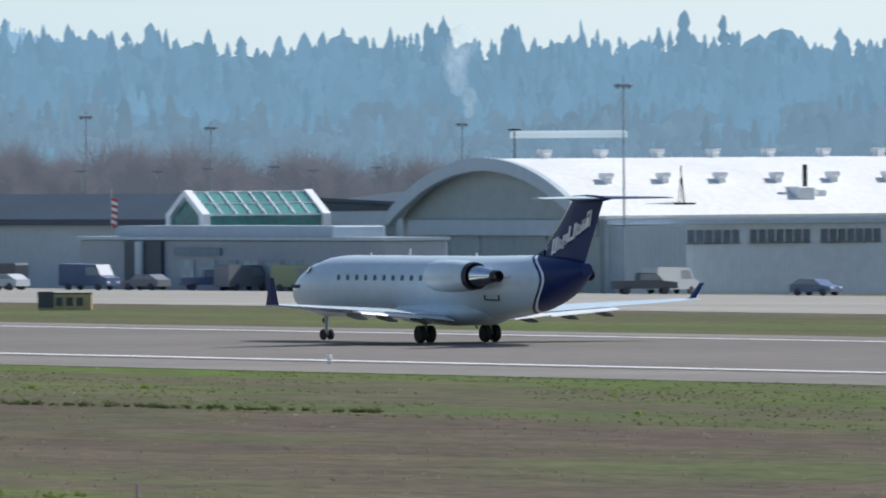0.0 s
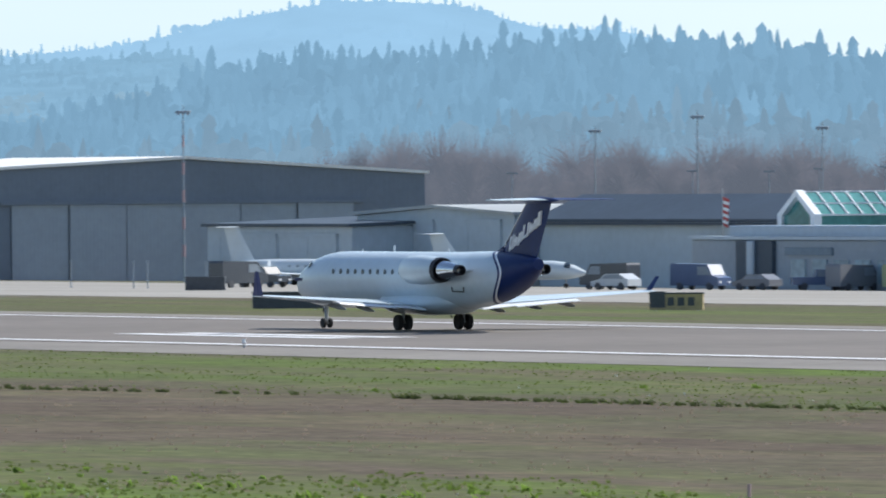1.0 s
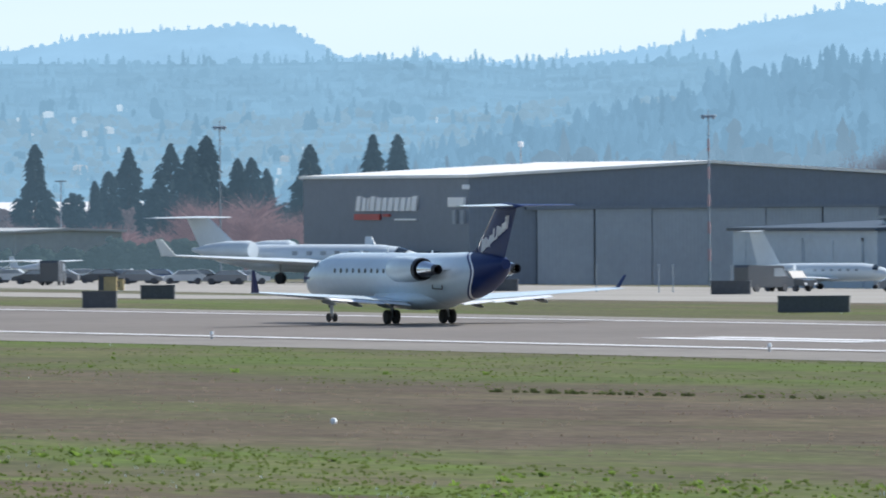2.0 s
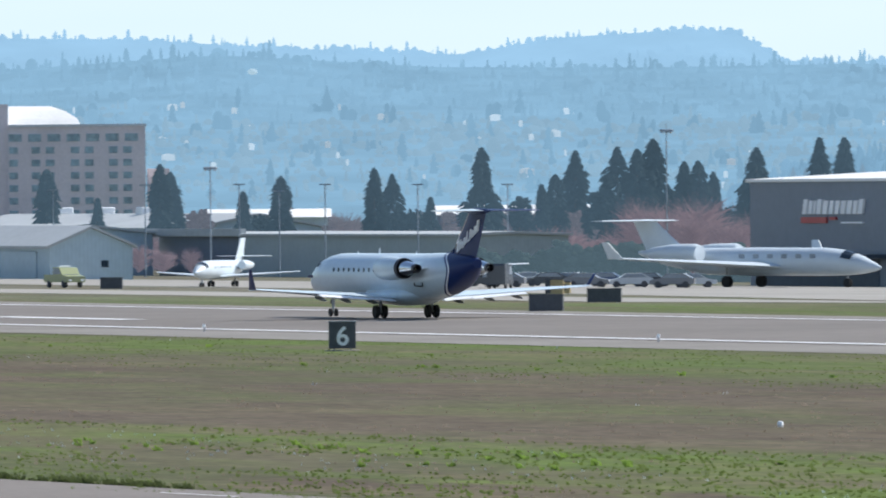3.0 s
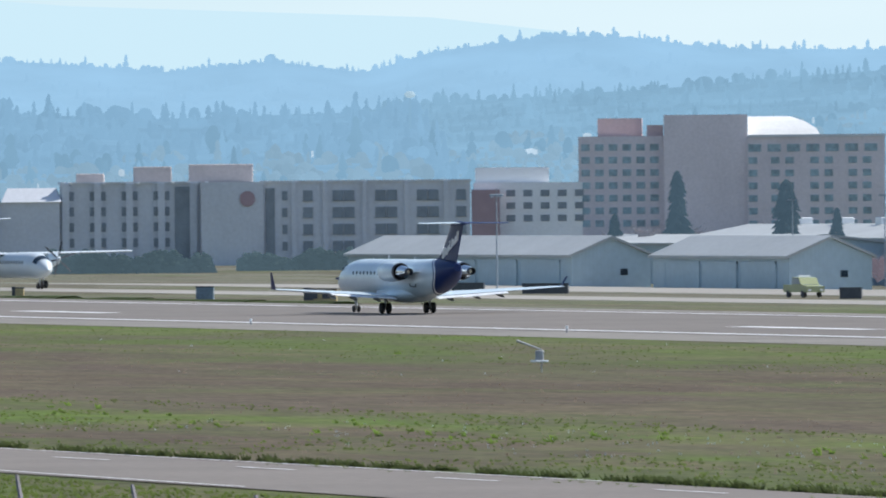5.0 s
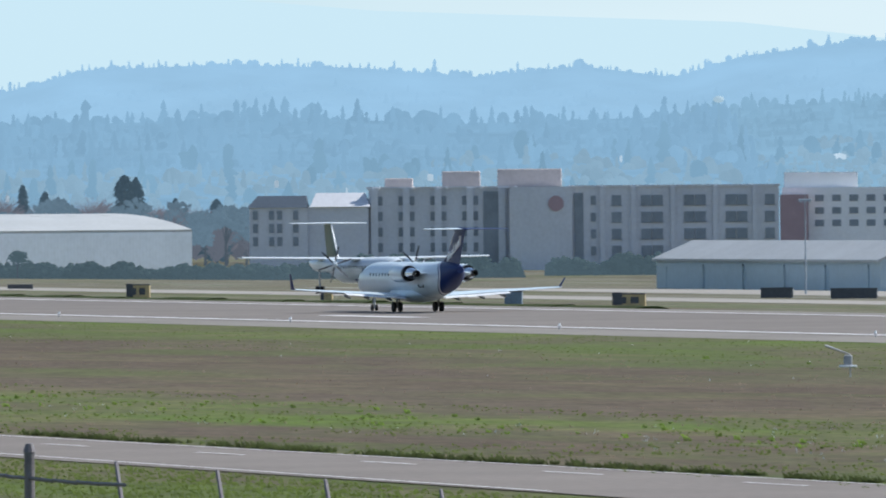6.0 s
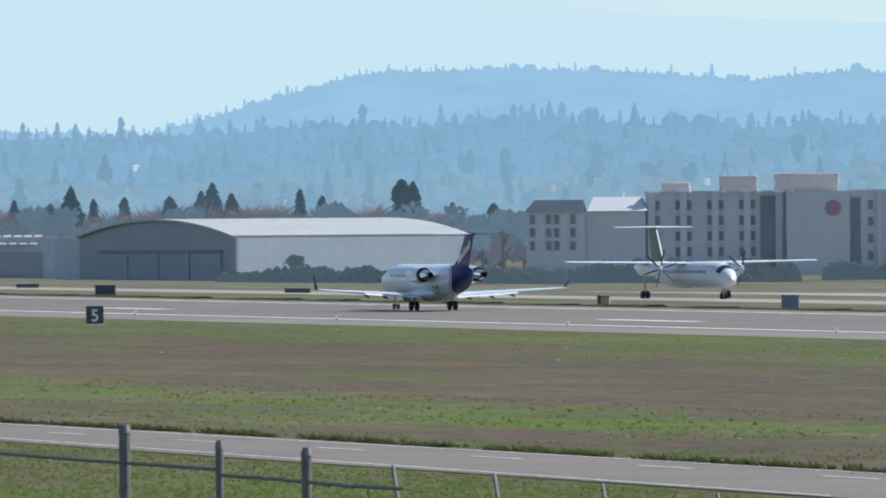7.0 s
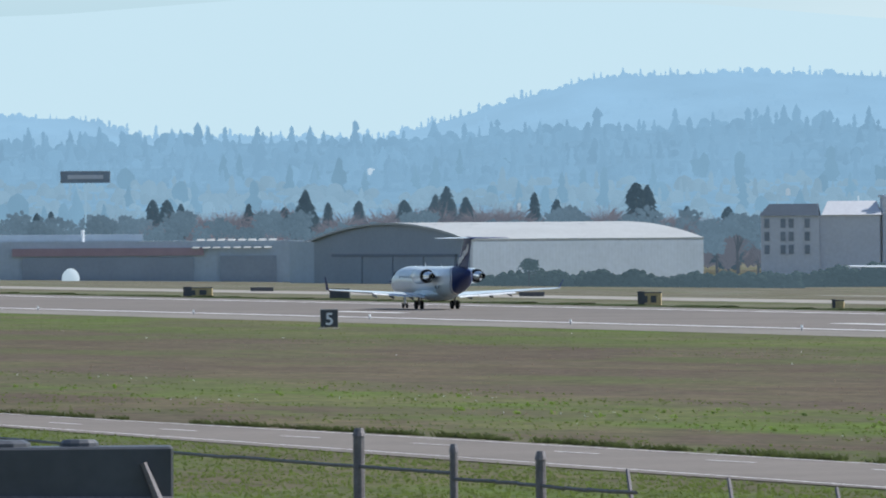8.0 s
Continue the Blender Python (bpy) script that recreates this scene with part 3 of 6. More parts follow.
g = Geo()
for i in range(60):
    a, c = 48 + 0.65 * i, 48 + 0.65 * (i + 1)
    g.poly([(*polar(a, 4930), -30), (*polar(c, 4930), -30), (*polar(c, 4930), 420), (*polar(a, 4930), 420)])
solid("backdrop", g, M_SKY, "pale bright sky low over the hills", "sky", "structure")
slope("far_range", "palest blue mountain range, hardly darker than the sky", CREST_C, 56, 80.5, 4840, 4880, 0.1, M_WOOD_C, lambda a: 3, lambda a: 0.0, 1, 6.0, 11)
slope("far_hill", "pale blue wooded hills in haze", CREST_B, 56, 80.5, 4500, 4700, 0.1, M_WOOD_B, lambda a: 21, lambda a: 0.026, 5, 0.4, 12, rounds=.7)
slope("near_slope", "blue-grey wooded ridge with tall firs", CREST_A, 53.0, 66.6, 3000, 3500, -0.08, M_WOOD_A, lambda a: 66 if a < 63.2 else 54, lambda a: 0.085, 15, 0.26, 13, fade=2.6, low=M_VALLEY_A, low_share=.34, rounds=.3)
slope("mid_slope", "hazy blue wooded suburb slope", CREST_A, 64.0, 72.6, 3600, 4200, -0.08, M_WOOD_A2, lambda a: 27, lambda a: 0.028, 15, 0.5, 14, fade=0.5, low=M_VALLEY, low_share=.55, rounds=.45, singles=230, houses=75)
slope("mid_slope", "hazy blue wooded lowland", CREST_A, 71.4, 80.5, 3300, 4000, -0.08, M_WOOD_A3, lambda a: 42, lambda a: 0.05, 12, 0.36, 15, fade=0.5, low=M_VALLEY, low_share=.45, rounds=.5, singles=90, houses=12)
for az, d, el in ((69.027, 3590, 0.594), (71.91, 3290, 0.555)):
    x, y = polar(az, d)
    z = EYE + d * math.tan(radians(el))
    tank = thing("water_tower", "pale round water tower among far trees", "water tower", pose(x, y, z - 10))
    g = Geo()
    g.loft([[(math.cos(j * .5236) * 1.6 * math.cos(a), math.sin(j * .5236) * 1.6 * math.cos(a), 9.6 + 1.0 * math.sin(a)) for j in range(12)] for a in (-1.3, -.7, -.2, .3, .8, 1.3)])
    # tank and column both carry the painted haze glow
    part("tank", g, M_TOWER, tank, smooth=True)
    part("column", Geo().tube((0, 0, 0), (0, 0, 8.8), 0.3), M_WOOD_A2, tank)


# ---- trees ----
def conifer(az, d, top, wide=0.24, seed=0, label="dark green conifer standing beyond the hangars"):
    rng = random.Random(seed)
    x, y = polar(az, d)
    z0 = ground(y)
    h = top - z0
    t = thing("conifer_tree", label, "tree", pose(x, y, z0, 0, 0, rng.uniform(0, 360)))
    part("trunk", Geo().tube((0, 0, -0.3), (0, 0, h * 0.9), h * 0.018, h * 0.004, 7), M_BARK, t)
    g = Geo()
    for i in range(900):
        k = rng.random() ** 0.85
        zz = h * (0.05 + 0.93 * k)
        rr = h * wide * (0.82 if k > 0.12 else 0.5) * (1 - k) ** 0.62 * (0.35 + 0.65 * rng.random() ** 0.6) * (1 + .22 * math.sin(9 * k + seed))
        a = rng.uniform(0, 6.283)
        rr = rr * (1 + 0.2 * math.sin(2.3 * a + zz)) + 0.06
        c, s = math.cos(a), math.sin(a)
        b = h * 0.027 * (1.15 - 0.6 * k) * rng.uniform(0.7, 1.5)
        o = Vector((c * rr, s * rr, zz))
        tip = o + Vector((c * b * 1.6, s * b * 1.6, -b * rng.uniform(0.2, 0.9)))
        inn = o - Vector((c * b * 1.8, s * b * 1.8, -b * 0.8))
        side = Vector((-s, c, 0)) * b * rng.uniform(0.6, 1.1)
        g.add([tip, o + side, o - side, inn, o + Vector((0, 0, b * 1.2))], [(0, 1, 4), (0, 4, 2), (1, 3, 4), (2, 4, 3), (0, 2, 3, 1)])
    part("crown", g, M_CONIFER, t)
    return t


def broad_crown(g, x, y, z, h, w, rng, n=90, thick=0.005):
    """Bare limbs and fine twigs of a leafless tree, as tapered slivers."""
    for i in range(n):
        a, k = rng.uniform(0, 6.283), rng.random()
        base = Vector((x + rng.uniform(-.1, .1) * w, y, z + h * rng.uniform(0.08, 0.6)))
        r = w * math.sqrt(rng.random())
        tip = Vector((x + r * math.cos(a), y + r * math.sin(a), base.z + (h - (base.z - z)) * rng.uniform(0.35, 1.0) * math.sqrt(max(0.02, 1 - (r / w) ** 2 * 0.8))))
        wd = h * thick * rng.uniform(0.6, 1.6)
        d = tip - base
        s = d.cross(Vector((0.3, 1, 0))).normalized() * wd
        m = base + d * 0.55 + Vector((rng.uniform(-1, 1), rng.uniform(-1, 1), rng.uniform(0, 1))) * h * 0.03
        g.add([base + s, base - s, m + s * 1.3, m - s * 1.3, tip], [(0, 1, 3, 2), (2, 3, 4)])


def bare_belt(label, material, a0, a1, d, tops, n, seed, wide=0.42, twigs=90, thick=0.005):
    rng = random.Random(seed)
    g = Geo()
    for i in range(n):
        az = a0 + (a1 - a0) * (i + rng.random()) / n
        dd = d * rng.uniform(0.97, 1.05)
        x, y = polar(az, dd)
        z = ground(y)
        h = (tops(az) - z) * rng.uniform(0.62, 1.05)
        broad_crown(g, x, y, z, h, h * wide * rng.uniform(0.7, 1.2), rng, twigs * 3, thick)
    me = bpy.data.meshes.new("bare_trees")
    me.from_pydata(g.v, [], g.f)
    me.materials.append(material)
    tagged(new("bare_trees", me), label, "trees", kind="stuff")


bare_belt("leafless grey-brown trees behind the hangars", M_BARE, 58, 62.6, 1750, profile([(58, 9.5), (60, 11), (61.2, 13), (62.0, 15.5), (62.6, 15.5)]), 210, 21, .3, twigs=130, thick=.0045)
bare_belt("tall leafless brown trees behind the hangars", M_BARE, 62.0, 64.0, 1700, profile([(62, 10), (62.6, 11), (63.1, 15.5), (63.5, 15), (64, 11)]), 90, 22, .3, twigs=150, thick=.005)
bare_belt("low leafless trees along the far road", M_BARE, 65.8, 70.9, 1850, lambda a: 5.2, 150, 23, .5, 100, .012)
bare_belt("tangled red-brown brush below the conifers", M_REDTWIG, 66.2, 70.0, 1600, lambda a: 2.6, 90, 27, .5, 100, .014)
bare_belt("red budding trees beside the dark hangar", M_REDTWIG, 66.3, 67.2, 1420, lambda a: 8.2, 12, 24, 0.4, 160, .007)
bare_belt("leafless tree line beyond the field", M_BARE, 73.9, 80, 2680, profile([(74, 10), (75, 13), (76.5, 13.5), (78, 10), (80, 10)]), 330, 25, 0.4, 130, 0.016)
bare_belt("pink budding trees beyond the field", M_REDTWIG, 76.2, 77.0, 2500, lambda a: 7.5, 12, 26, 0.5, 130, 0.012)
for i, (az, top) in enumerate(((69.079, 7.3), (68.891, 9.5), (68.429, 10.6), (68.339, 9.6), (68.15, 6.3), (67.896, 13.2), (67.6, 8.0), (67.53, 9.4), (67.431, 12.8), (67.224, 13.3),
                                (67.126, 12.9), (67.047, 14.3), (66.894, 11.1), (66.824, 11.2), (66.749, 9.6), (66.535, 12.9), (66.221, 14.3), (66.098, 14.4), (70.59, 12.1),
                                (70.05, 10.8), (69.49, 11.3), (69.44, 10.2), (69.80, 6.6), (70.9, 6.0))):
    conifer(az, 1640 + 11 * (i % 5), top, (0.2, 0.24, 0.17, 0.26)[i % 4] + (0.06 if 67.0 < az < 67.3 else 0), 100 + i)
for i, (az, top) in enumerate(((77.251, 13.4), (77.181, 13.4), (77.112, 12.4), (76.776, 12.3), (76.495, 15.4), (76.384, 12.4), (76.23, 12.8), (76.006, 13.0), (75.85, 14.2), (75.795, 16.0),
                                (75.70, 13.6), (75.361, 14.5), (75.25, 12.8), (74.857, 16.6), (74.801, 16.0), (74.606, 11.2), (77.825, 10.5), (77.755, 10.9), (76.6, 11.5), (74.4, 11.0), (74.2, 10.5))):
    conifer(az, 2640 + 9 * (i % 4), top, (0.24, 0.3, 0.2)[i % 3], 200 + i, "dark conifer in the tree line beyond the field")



def broad_tree(az, d, top, wide, seed, label, material, name="broad_evergreen"):
    """A rounded, uneven crown of many leaf clumps round short limbs on a trunk."""
    rng = random.Random(seed)
    x, y = polar(az, d)
    z0 = ground(y)
    h = top - z0
    t = thing(name, label, "tree", pose(x, y, z0))
    tg = Geo().tube((0, 0, -.3), (0, 0, h * .6), h * .022, h * .012, 7)
    lobes = []
    for i in range(7):
        a, q = rng.uniform(0, 6.283), rng.uniform(.25, .95) ** .8
        r = h * wide * .62 * math.sqrt(max(.05, 1 - (q - .35) ** 2 * 2.2)) * rng.uniform(.3, 1)
        p = Vector((r * math.cos(a), r * math.sin(a), h * (.22 + .6 * q)))
        lobes.append((p, h * wide * rng.uniform(.35, .6)))
        tg.tube((0, 0, h * .3), p, h * .01, h * .004, 5)
    part("trunk", tg, M_BARK, t)
    g = Geo()
    for i in range(520):
        p, r = lobes[i % 7]
        u = Vector((rng.gauss(0, 1), rng.gauss(0, 1), rng.gauss(0, 1))).normalized()
        o = p + Vector((u.x * r, u.y * r, u.z * r * .75)) * rng.uniform(.5, 1.05)
        o.z = max(.2, o.z)
        b = h * .03 * rng.uniform(.7, 1.6)
        sd = u.orthogonal().normalized() * b
        up = u.cross(sd).normalized() * b
        g.add([o + sd, o + up, o - sd, o - up, o + u * b * 1.1, o - u * b], [(0, 1, 4), (1, 2, 4), (2, 3, 4), (3, 0, 4), (1, 0, 5), (2, 1, 5), (3, 2, 5), (0, 3, 5)])
    part("crown", g, material, t)
    return t


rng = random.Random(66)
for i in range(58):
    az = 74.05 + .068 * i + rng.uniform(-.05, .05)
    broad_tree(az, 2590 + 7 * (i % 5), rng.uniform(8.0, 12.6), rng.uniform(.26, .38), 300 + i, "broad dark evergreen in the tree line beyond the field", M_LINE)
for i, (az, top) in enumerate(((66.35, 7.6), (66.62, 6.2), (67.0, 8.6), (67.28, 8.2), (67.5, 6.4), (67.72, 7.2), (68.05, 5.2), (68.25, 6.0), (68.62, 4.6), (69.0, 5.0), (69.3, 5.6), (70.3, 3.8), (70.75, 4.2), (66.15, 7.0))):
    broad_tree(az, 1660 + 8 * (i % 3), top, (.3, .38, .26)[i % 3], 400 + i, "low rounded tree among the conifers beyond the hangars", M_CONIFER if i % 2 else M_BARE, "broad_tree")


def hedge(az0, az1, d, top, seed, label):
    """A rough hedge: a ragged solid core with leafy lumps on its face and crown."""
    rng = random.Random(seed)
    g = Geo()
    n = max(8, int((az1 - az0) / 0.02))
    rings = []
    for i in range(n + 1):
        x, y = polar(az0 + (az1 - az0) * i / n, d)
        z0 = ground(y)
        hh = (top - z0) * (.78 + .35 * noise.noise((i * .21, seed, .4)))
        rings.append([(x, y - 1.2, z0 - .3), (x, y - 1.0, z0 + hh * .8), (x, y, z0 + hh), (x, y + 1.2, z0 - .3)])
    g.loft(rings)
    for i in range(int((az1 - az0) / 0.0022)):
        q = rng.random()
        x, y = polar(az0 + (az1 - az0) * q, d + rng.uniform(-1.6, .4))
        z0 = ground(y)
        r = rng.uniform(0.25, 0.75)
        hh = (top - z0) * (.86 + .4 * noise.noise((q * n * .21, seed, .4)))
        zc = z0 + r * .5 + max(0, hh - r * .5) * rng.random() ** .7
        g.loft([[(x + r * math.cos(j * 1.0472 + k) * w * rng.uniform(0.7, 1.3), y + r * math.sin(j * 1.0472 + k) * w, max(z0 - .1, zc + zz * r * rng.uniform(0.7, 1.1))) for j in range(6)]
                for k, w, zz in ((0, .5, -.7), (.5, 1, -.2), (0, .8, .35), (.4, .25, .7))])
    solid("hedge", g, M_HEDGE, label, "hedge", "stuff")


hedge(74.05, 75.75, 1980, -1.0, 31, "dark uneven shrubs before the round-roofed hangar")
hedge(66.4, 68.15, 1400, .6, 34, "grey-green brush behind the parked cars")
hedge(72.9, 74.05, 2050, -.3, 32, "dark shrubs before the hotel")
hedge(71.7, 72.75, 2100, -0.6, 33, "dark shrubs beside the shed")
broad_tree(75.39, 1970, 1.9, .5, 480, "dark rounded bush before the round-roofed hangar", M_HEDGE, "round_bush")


# thin chimney smoke drifting up before the wooded ridge
rng = random.Random(77)
g = Geo()
for i in range(6):
    k = i / 5
    x, y = polar(60.11 + .10 * k * math.sin(3.1 * k) + rng.gauss(0, .012 + .012 * k), 2900 + rng.uniform(-8, 8))
    z = 22 + 17 * k
    r = 1.5 + 2.6 * k
    rings = [[(x + r * math.cos(j * .7854) * math.cos(a), y + r * math.sin(j * .7854) * math.cos(a), z + 1.25 * r * math.sin(a)) for j in range(8)] for a in (-1.4, -.8, -.25, .25, .8, 1.4)]
    g.loft(rings)
solid("smoke_plume", g, M_SMOKE, "thin pale blue smoke rising before the woods", "smoke", "stuff", smooth=True)


# ---- hangars and buildings ----
def hall(name, label, x0, x1, y0, y1, ze, zr, ridge, wall, roof, ridge_at=None, over=0.5, eave2=None):
    """A gabled hall: walls as one shell with gables, two roof slabs with an overhang. ridge: the axis the ridge runs along."""
    zb = ground((y0 + y1) / 2) - 0.6
    h = thing(name, label, "hangar")
    e2 = ze if eave2 is None else eave2
    if ridge == "x":
        c = ridge_at or (y0 + y1) / 2
        part("wall_shell", Geo().prism([(y0, zb), (y1, zb), (y1, e2), (c, zr), (y0, ze)], "x", x0, x1), wall, h)
        for ya, za, in ((y0, ze), (y1, e2)):
            s = (zr - za) / (c - ya)
            yo = ya - over * (1 if ya < c else -1)
            zo = za + s * (yo - ya)
            part("roof_slab", Geo().prism([(yo, zo + 0.03), (c, zr + 0.03), (c, zr + 0.35), (yo, zo + 0.35)], "x", x0 - over, x1 + over), roof, h)
    else:
        c = ridge_at or (x0 + x1) / 2
        part("wall_shell", Geo().prism([(x0, zb), (x1, zb), (x1, e2), (c, zr), (x0, ze)], "y", y0, y1), wall, h)
        for xa, za in ((x0, ze), (x1, e2)):
            s = (zr - za) / (c - xa)
            xo = xa - over * (1 if xa < c else -1)
            zo = za + s * (xo - xa)
            part("roof_slab", Geo().prism([(xo, zo + 0.03), (c, zr + 0.03), (c, zr + 0.35), (xo, zo + 0.35)], "y", y0 - over, y1 + over), roof, h)
    return h


def door_leaves(h, x, ya, yb, z0, z1, n, material, axis="x", gap=0.12):
    """Sliding leaves side by side on a wall that faces +x (axis x) or -y (axis y)."""
    for i in range(n):
        a, c = ya + (yb - ya) * i / n + gap / 2, ya + (yb - ya) * (i + 1) / n - gap / 2
        o = 0.12 + 0.1 * (i % 2)
        g = Geo()
        if axis == "x":
            g.box(x + 0.01, a, z0, x + o, c, z1)
            g.box(x + 0.01, a, z0, x + o + 0.06, a + 0.25, z1)
            g.box(x + 0.01, a, z1 - 0.25, x + o + 0.07, c, z1)
        else:
            g.box(a, x - o, z0, c, x - 0.01, z1)
            g.box(a, x - o - 0.06, z0, a + 0.25, x - 0.01, z1)
            g.box(a, x - o - 0.07, z1 - 0.25, c, x - 0.01, z1)
        part("door_leaf", g, material, h)


# dark hangar with the lettered side wall
fc = hall("dark_hangar", "large dark grey metal hangar with closed sliding doors", -1160.6, -1116.5, 503, 560, 7.8, 9.13, "x", M_GREYWALL, M_ROOFWHITE, 531.5, 0.35, 7.4)
door_leaves(fc, -1116.5, 510.8, 551.3, -4.2, 4.35, 6, M_GREYDOOR)
part("door_track", Geo().box(-1116.49, 509.5, 4.38, -1116.1, 552.5, 4.75), M_GREYWALL, fc)
part("canopy", Geo().box(-1158, 500.6, -0.4, -1124, 503 - 0.01, 0.0), M_ROOFDARK, fc, "dark flat canopy along the side wall")
# dark panel on the solid wall, standing for the opening's shade
part("side_opening_shade", Geo().box(-1156, 502.9, -3.6, -1126, 502.99, -0.5), M_ROOFDARK, fc)
# wall sign: slanted pale blocks and a red line of blocks below
xb = -1145.8
for i, w in enumerate((1.25, 1.1, .55, 1.35, 1.35, 1.25, 1.35, 1.35, 1.35, 1.1, 1.3)):
    g = Geo()
    hh = 1.45 if i not in (0, 3, 10) else 1.6
    g.add([(xb, 502.7, 4.32), (xb + w * .85, 502.7, 4.32), (xb + w * .85 + .5, 502.7, 4.32 + hh), (xb + .5, 502.7, 4.32 + hh),
           (xb, 502.99, 4.32), (xb + w * .85, 502.99, 4.32), (xb + w * .85 + .5, 502.99, 4.32 + hh), (xb + .5, 502.99, 4.32 + hh)],
          [(0, 1, 2, 3), (4, 7, 6, 5), (0, 4, 5, 1), (1, 5, 6, 2), (2, 6, 7, 3), (3, 7, 4, 0)])
    for zc in (4.72, 5.2):
        g.box(xb + .3, 502.66, zc, xb + w * .6, 502.71, zc + 0.12)
    part("sign_block", g, M_STRIPE, fc, "pale slanted block of the wall sign")
    xb += w + 0.28
part("sign_underline", Geo().box(-1146.3, 502.75, 3.35, -1139.5, 502.99, 4.0).box(-1138.7, 502.75, 3.7, -1137, 502.99, 4.0), M_RED, fc, "red lower line of the wall sign")
part("sign_underline", Geo().box(-1135.5, 502.75, 3.3, -1129.8, 502.99, 3.5), M_STRIPE, fc)
part("notice_board", Geo().box(-1121.4, 502.7, 4.75, -1117.2, 502.98, 5.75).box(-1121.2, 502.66, 5.05, -1117.4, 502.7, 5.15), M_STRIPE, fc, "white notice board")
for xx in (-1120.2, -1118.2):
    part("lettering_bar", Geo().box(xx, 502.7, 2.9, xx + 0.9, 502.98, 4.4).box(xx + .2, 502.67, 3.2, xx + .7, 502.7, 4.1), M_GREYDOOR, fc)
part("wall_lamp", Geo().cbox(-1116.8, 502.3, 6.6, -1116.2, 502.98, 7.1, .08), M_STRIPE, fc)
x, y = -1158, 528
bc = thing("roof_beacon", "small pale beacon post on the dark hangar roof", "beacon", pose(x, y, 9.2))
part("post", Geo().tube((0, 0, -.3), (0, 0, 2.0), .08), M_STEEL, bc)
part("lantern", Geo().tube((0, 0, 2.0), (0, 0, 2.6), .3), M_STRIPE, bc)
part("base_plate", Geo().box(-1.4, -.6, -.2, 1.4, .6, .15), M_STEEL, bc)

# low hangars between the dark hangar and the terminal building
hm = hall("low_hangar", "low pale hangar with a dark eave band", -1056, -1023, 505, 545, 2.2, 2.9, "x", M_LIGHTWALL, M_ROOFDARK)
door_leaves(hm, 505, -1053, -1026, -3.6, 1.5, 4, M_LIGHTWALL, "y")
hc = hall("pale_hangar", "pale metal hangar with wide closed doors", -1036, -1001.5, 512, 556, 3.3, 4.0, "y", M_LIGHTWALL, M_ROOFGREY)
door_leaves(hc, 512, -1033, -1004, -3.8, 2.9, 4, M_LIGHTWALL, "y")
hl = hall("wide_hangar", "wide pale hangar under a dark sloping roof", -1000, -947, 514, 560, 2.8, 4.95, "x", M_LIGHTWALL, M_ROOFDARK, 519)
part("gable_cladding", Geo().prism([(516, 3.55), (548, 3.55), (519, 4.93)], "x", -946.98, -946.9), M_ROOFDARK, hl, "dark gable cladding")
part("gutter", Geo().box(-1000.4, 513.2, 2.35, -946.6, 513.5, 2.6), M_ROOFDARK, hl)
hb = hall("far_dark_shed", "long dark-roofed shed behind the terminal", -1114, -1060, 620, 650, 3.4, 5.5, "x", M_LIGHTWALL, M_ROOFDARK, 640)

# terminal building with the glazed atrium
tb = thing("terminal_building", "low pale flat-roofed airport office building", "building")
part("main_block", Geo().cbox(-951.6, 505, -4.2, -893.8, 511.4, 1.1, 0.1), M_GREYDOOR, tb)
part("parapet", Geo().box(-951.9, 504.7, 1.11, -893.5, 511.5, 1.4), M_LIGHTWALL, tb)
part("upper_block", Geo().cbox(-946, 506, 1.41, -905, 511.3, 2.4, 0.1), M_LIGHTWALL, tb)
# no real recess: its shade is a dark panel on the wall
part("entrance_shade", Geo().box(-942.1, 504.6, -3.9, -935, 504.99, 1.0), M_ROOFDARK, tb, "dark panel in place of the entrance's deep shade")
part("entrance_column", Geo().cbox(-939.4, 504.2, -3.9, -938.2, 504.6, 1.0, .1), M_LIGHTWALL, tb)
for i in range(9):
    part("window", Geo().box(-932 + 4.1 * i, 504.9, -2.9, -929.2 + 4.1 * i, 504.99, -0.7), M_PANE, tb)
part("sign_bar", Geo().box(-933, 504.8, -0.3, -924, 504.99, 0.4), M_BLUESIGN, tb, "blue unreadable sign band")
at = thing("glass_atrium", "green-glazed pitched atrium with white frames on the terminal roof", "atrium")
A0, A1, AZ0, AZ1, AX0, AX1 = 512.0, 525.3, 2.3, 5.5, -947.0, -940.4
AXM = (AX0 + AX1) / 2
part("base_wall", Geo().box(AX0 + .15, A0 + .1, -4.2, AX1 - .15, A1 - .1, 3.3), M_GREENGLASS, at)
part("end_gable", Geo().prism([(AX0 + .4, 2.4), (AX1 - .4, 2.4), (AX1 - .4, 3.3), (AXM, 5.1), (AX0 + .4, 3.3)], "y", A0 + .3, A0 + .45), M_GREENGLASS, at)
for e in (A0, A1 - .5):
    part("end_frame", Geo().prism([(AX0 - .3, 2.3), (AX0 + .5, 2.3), (AX0 + .5, 3.25), (AXM, 5.05), (AX1 - .5, 3.25), (AX1 - .5, 2.3), (AX1 + .3, 2.3), (AX1 + .3, 3.4), (AXM, 5.65), (AX0 - .3, 3.4)], "y", e - .2, e + .6), M_STRIPE, at, "white gable frame")
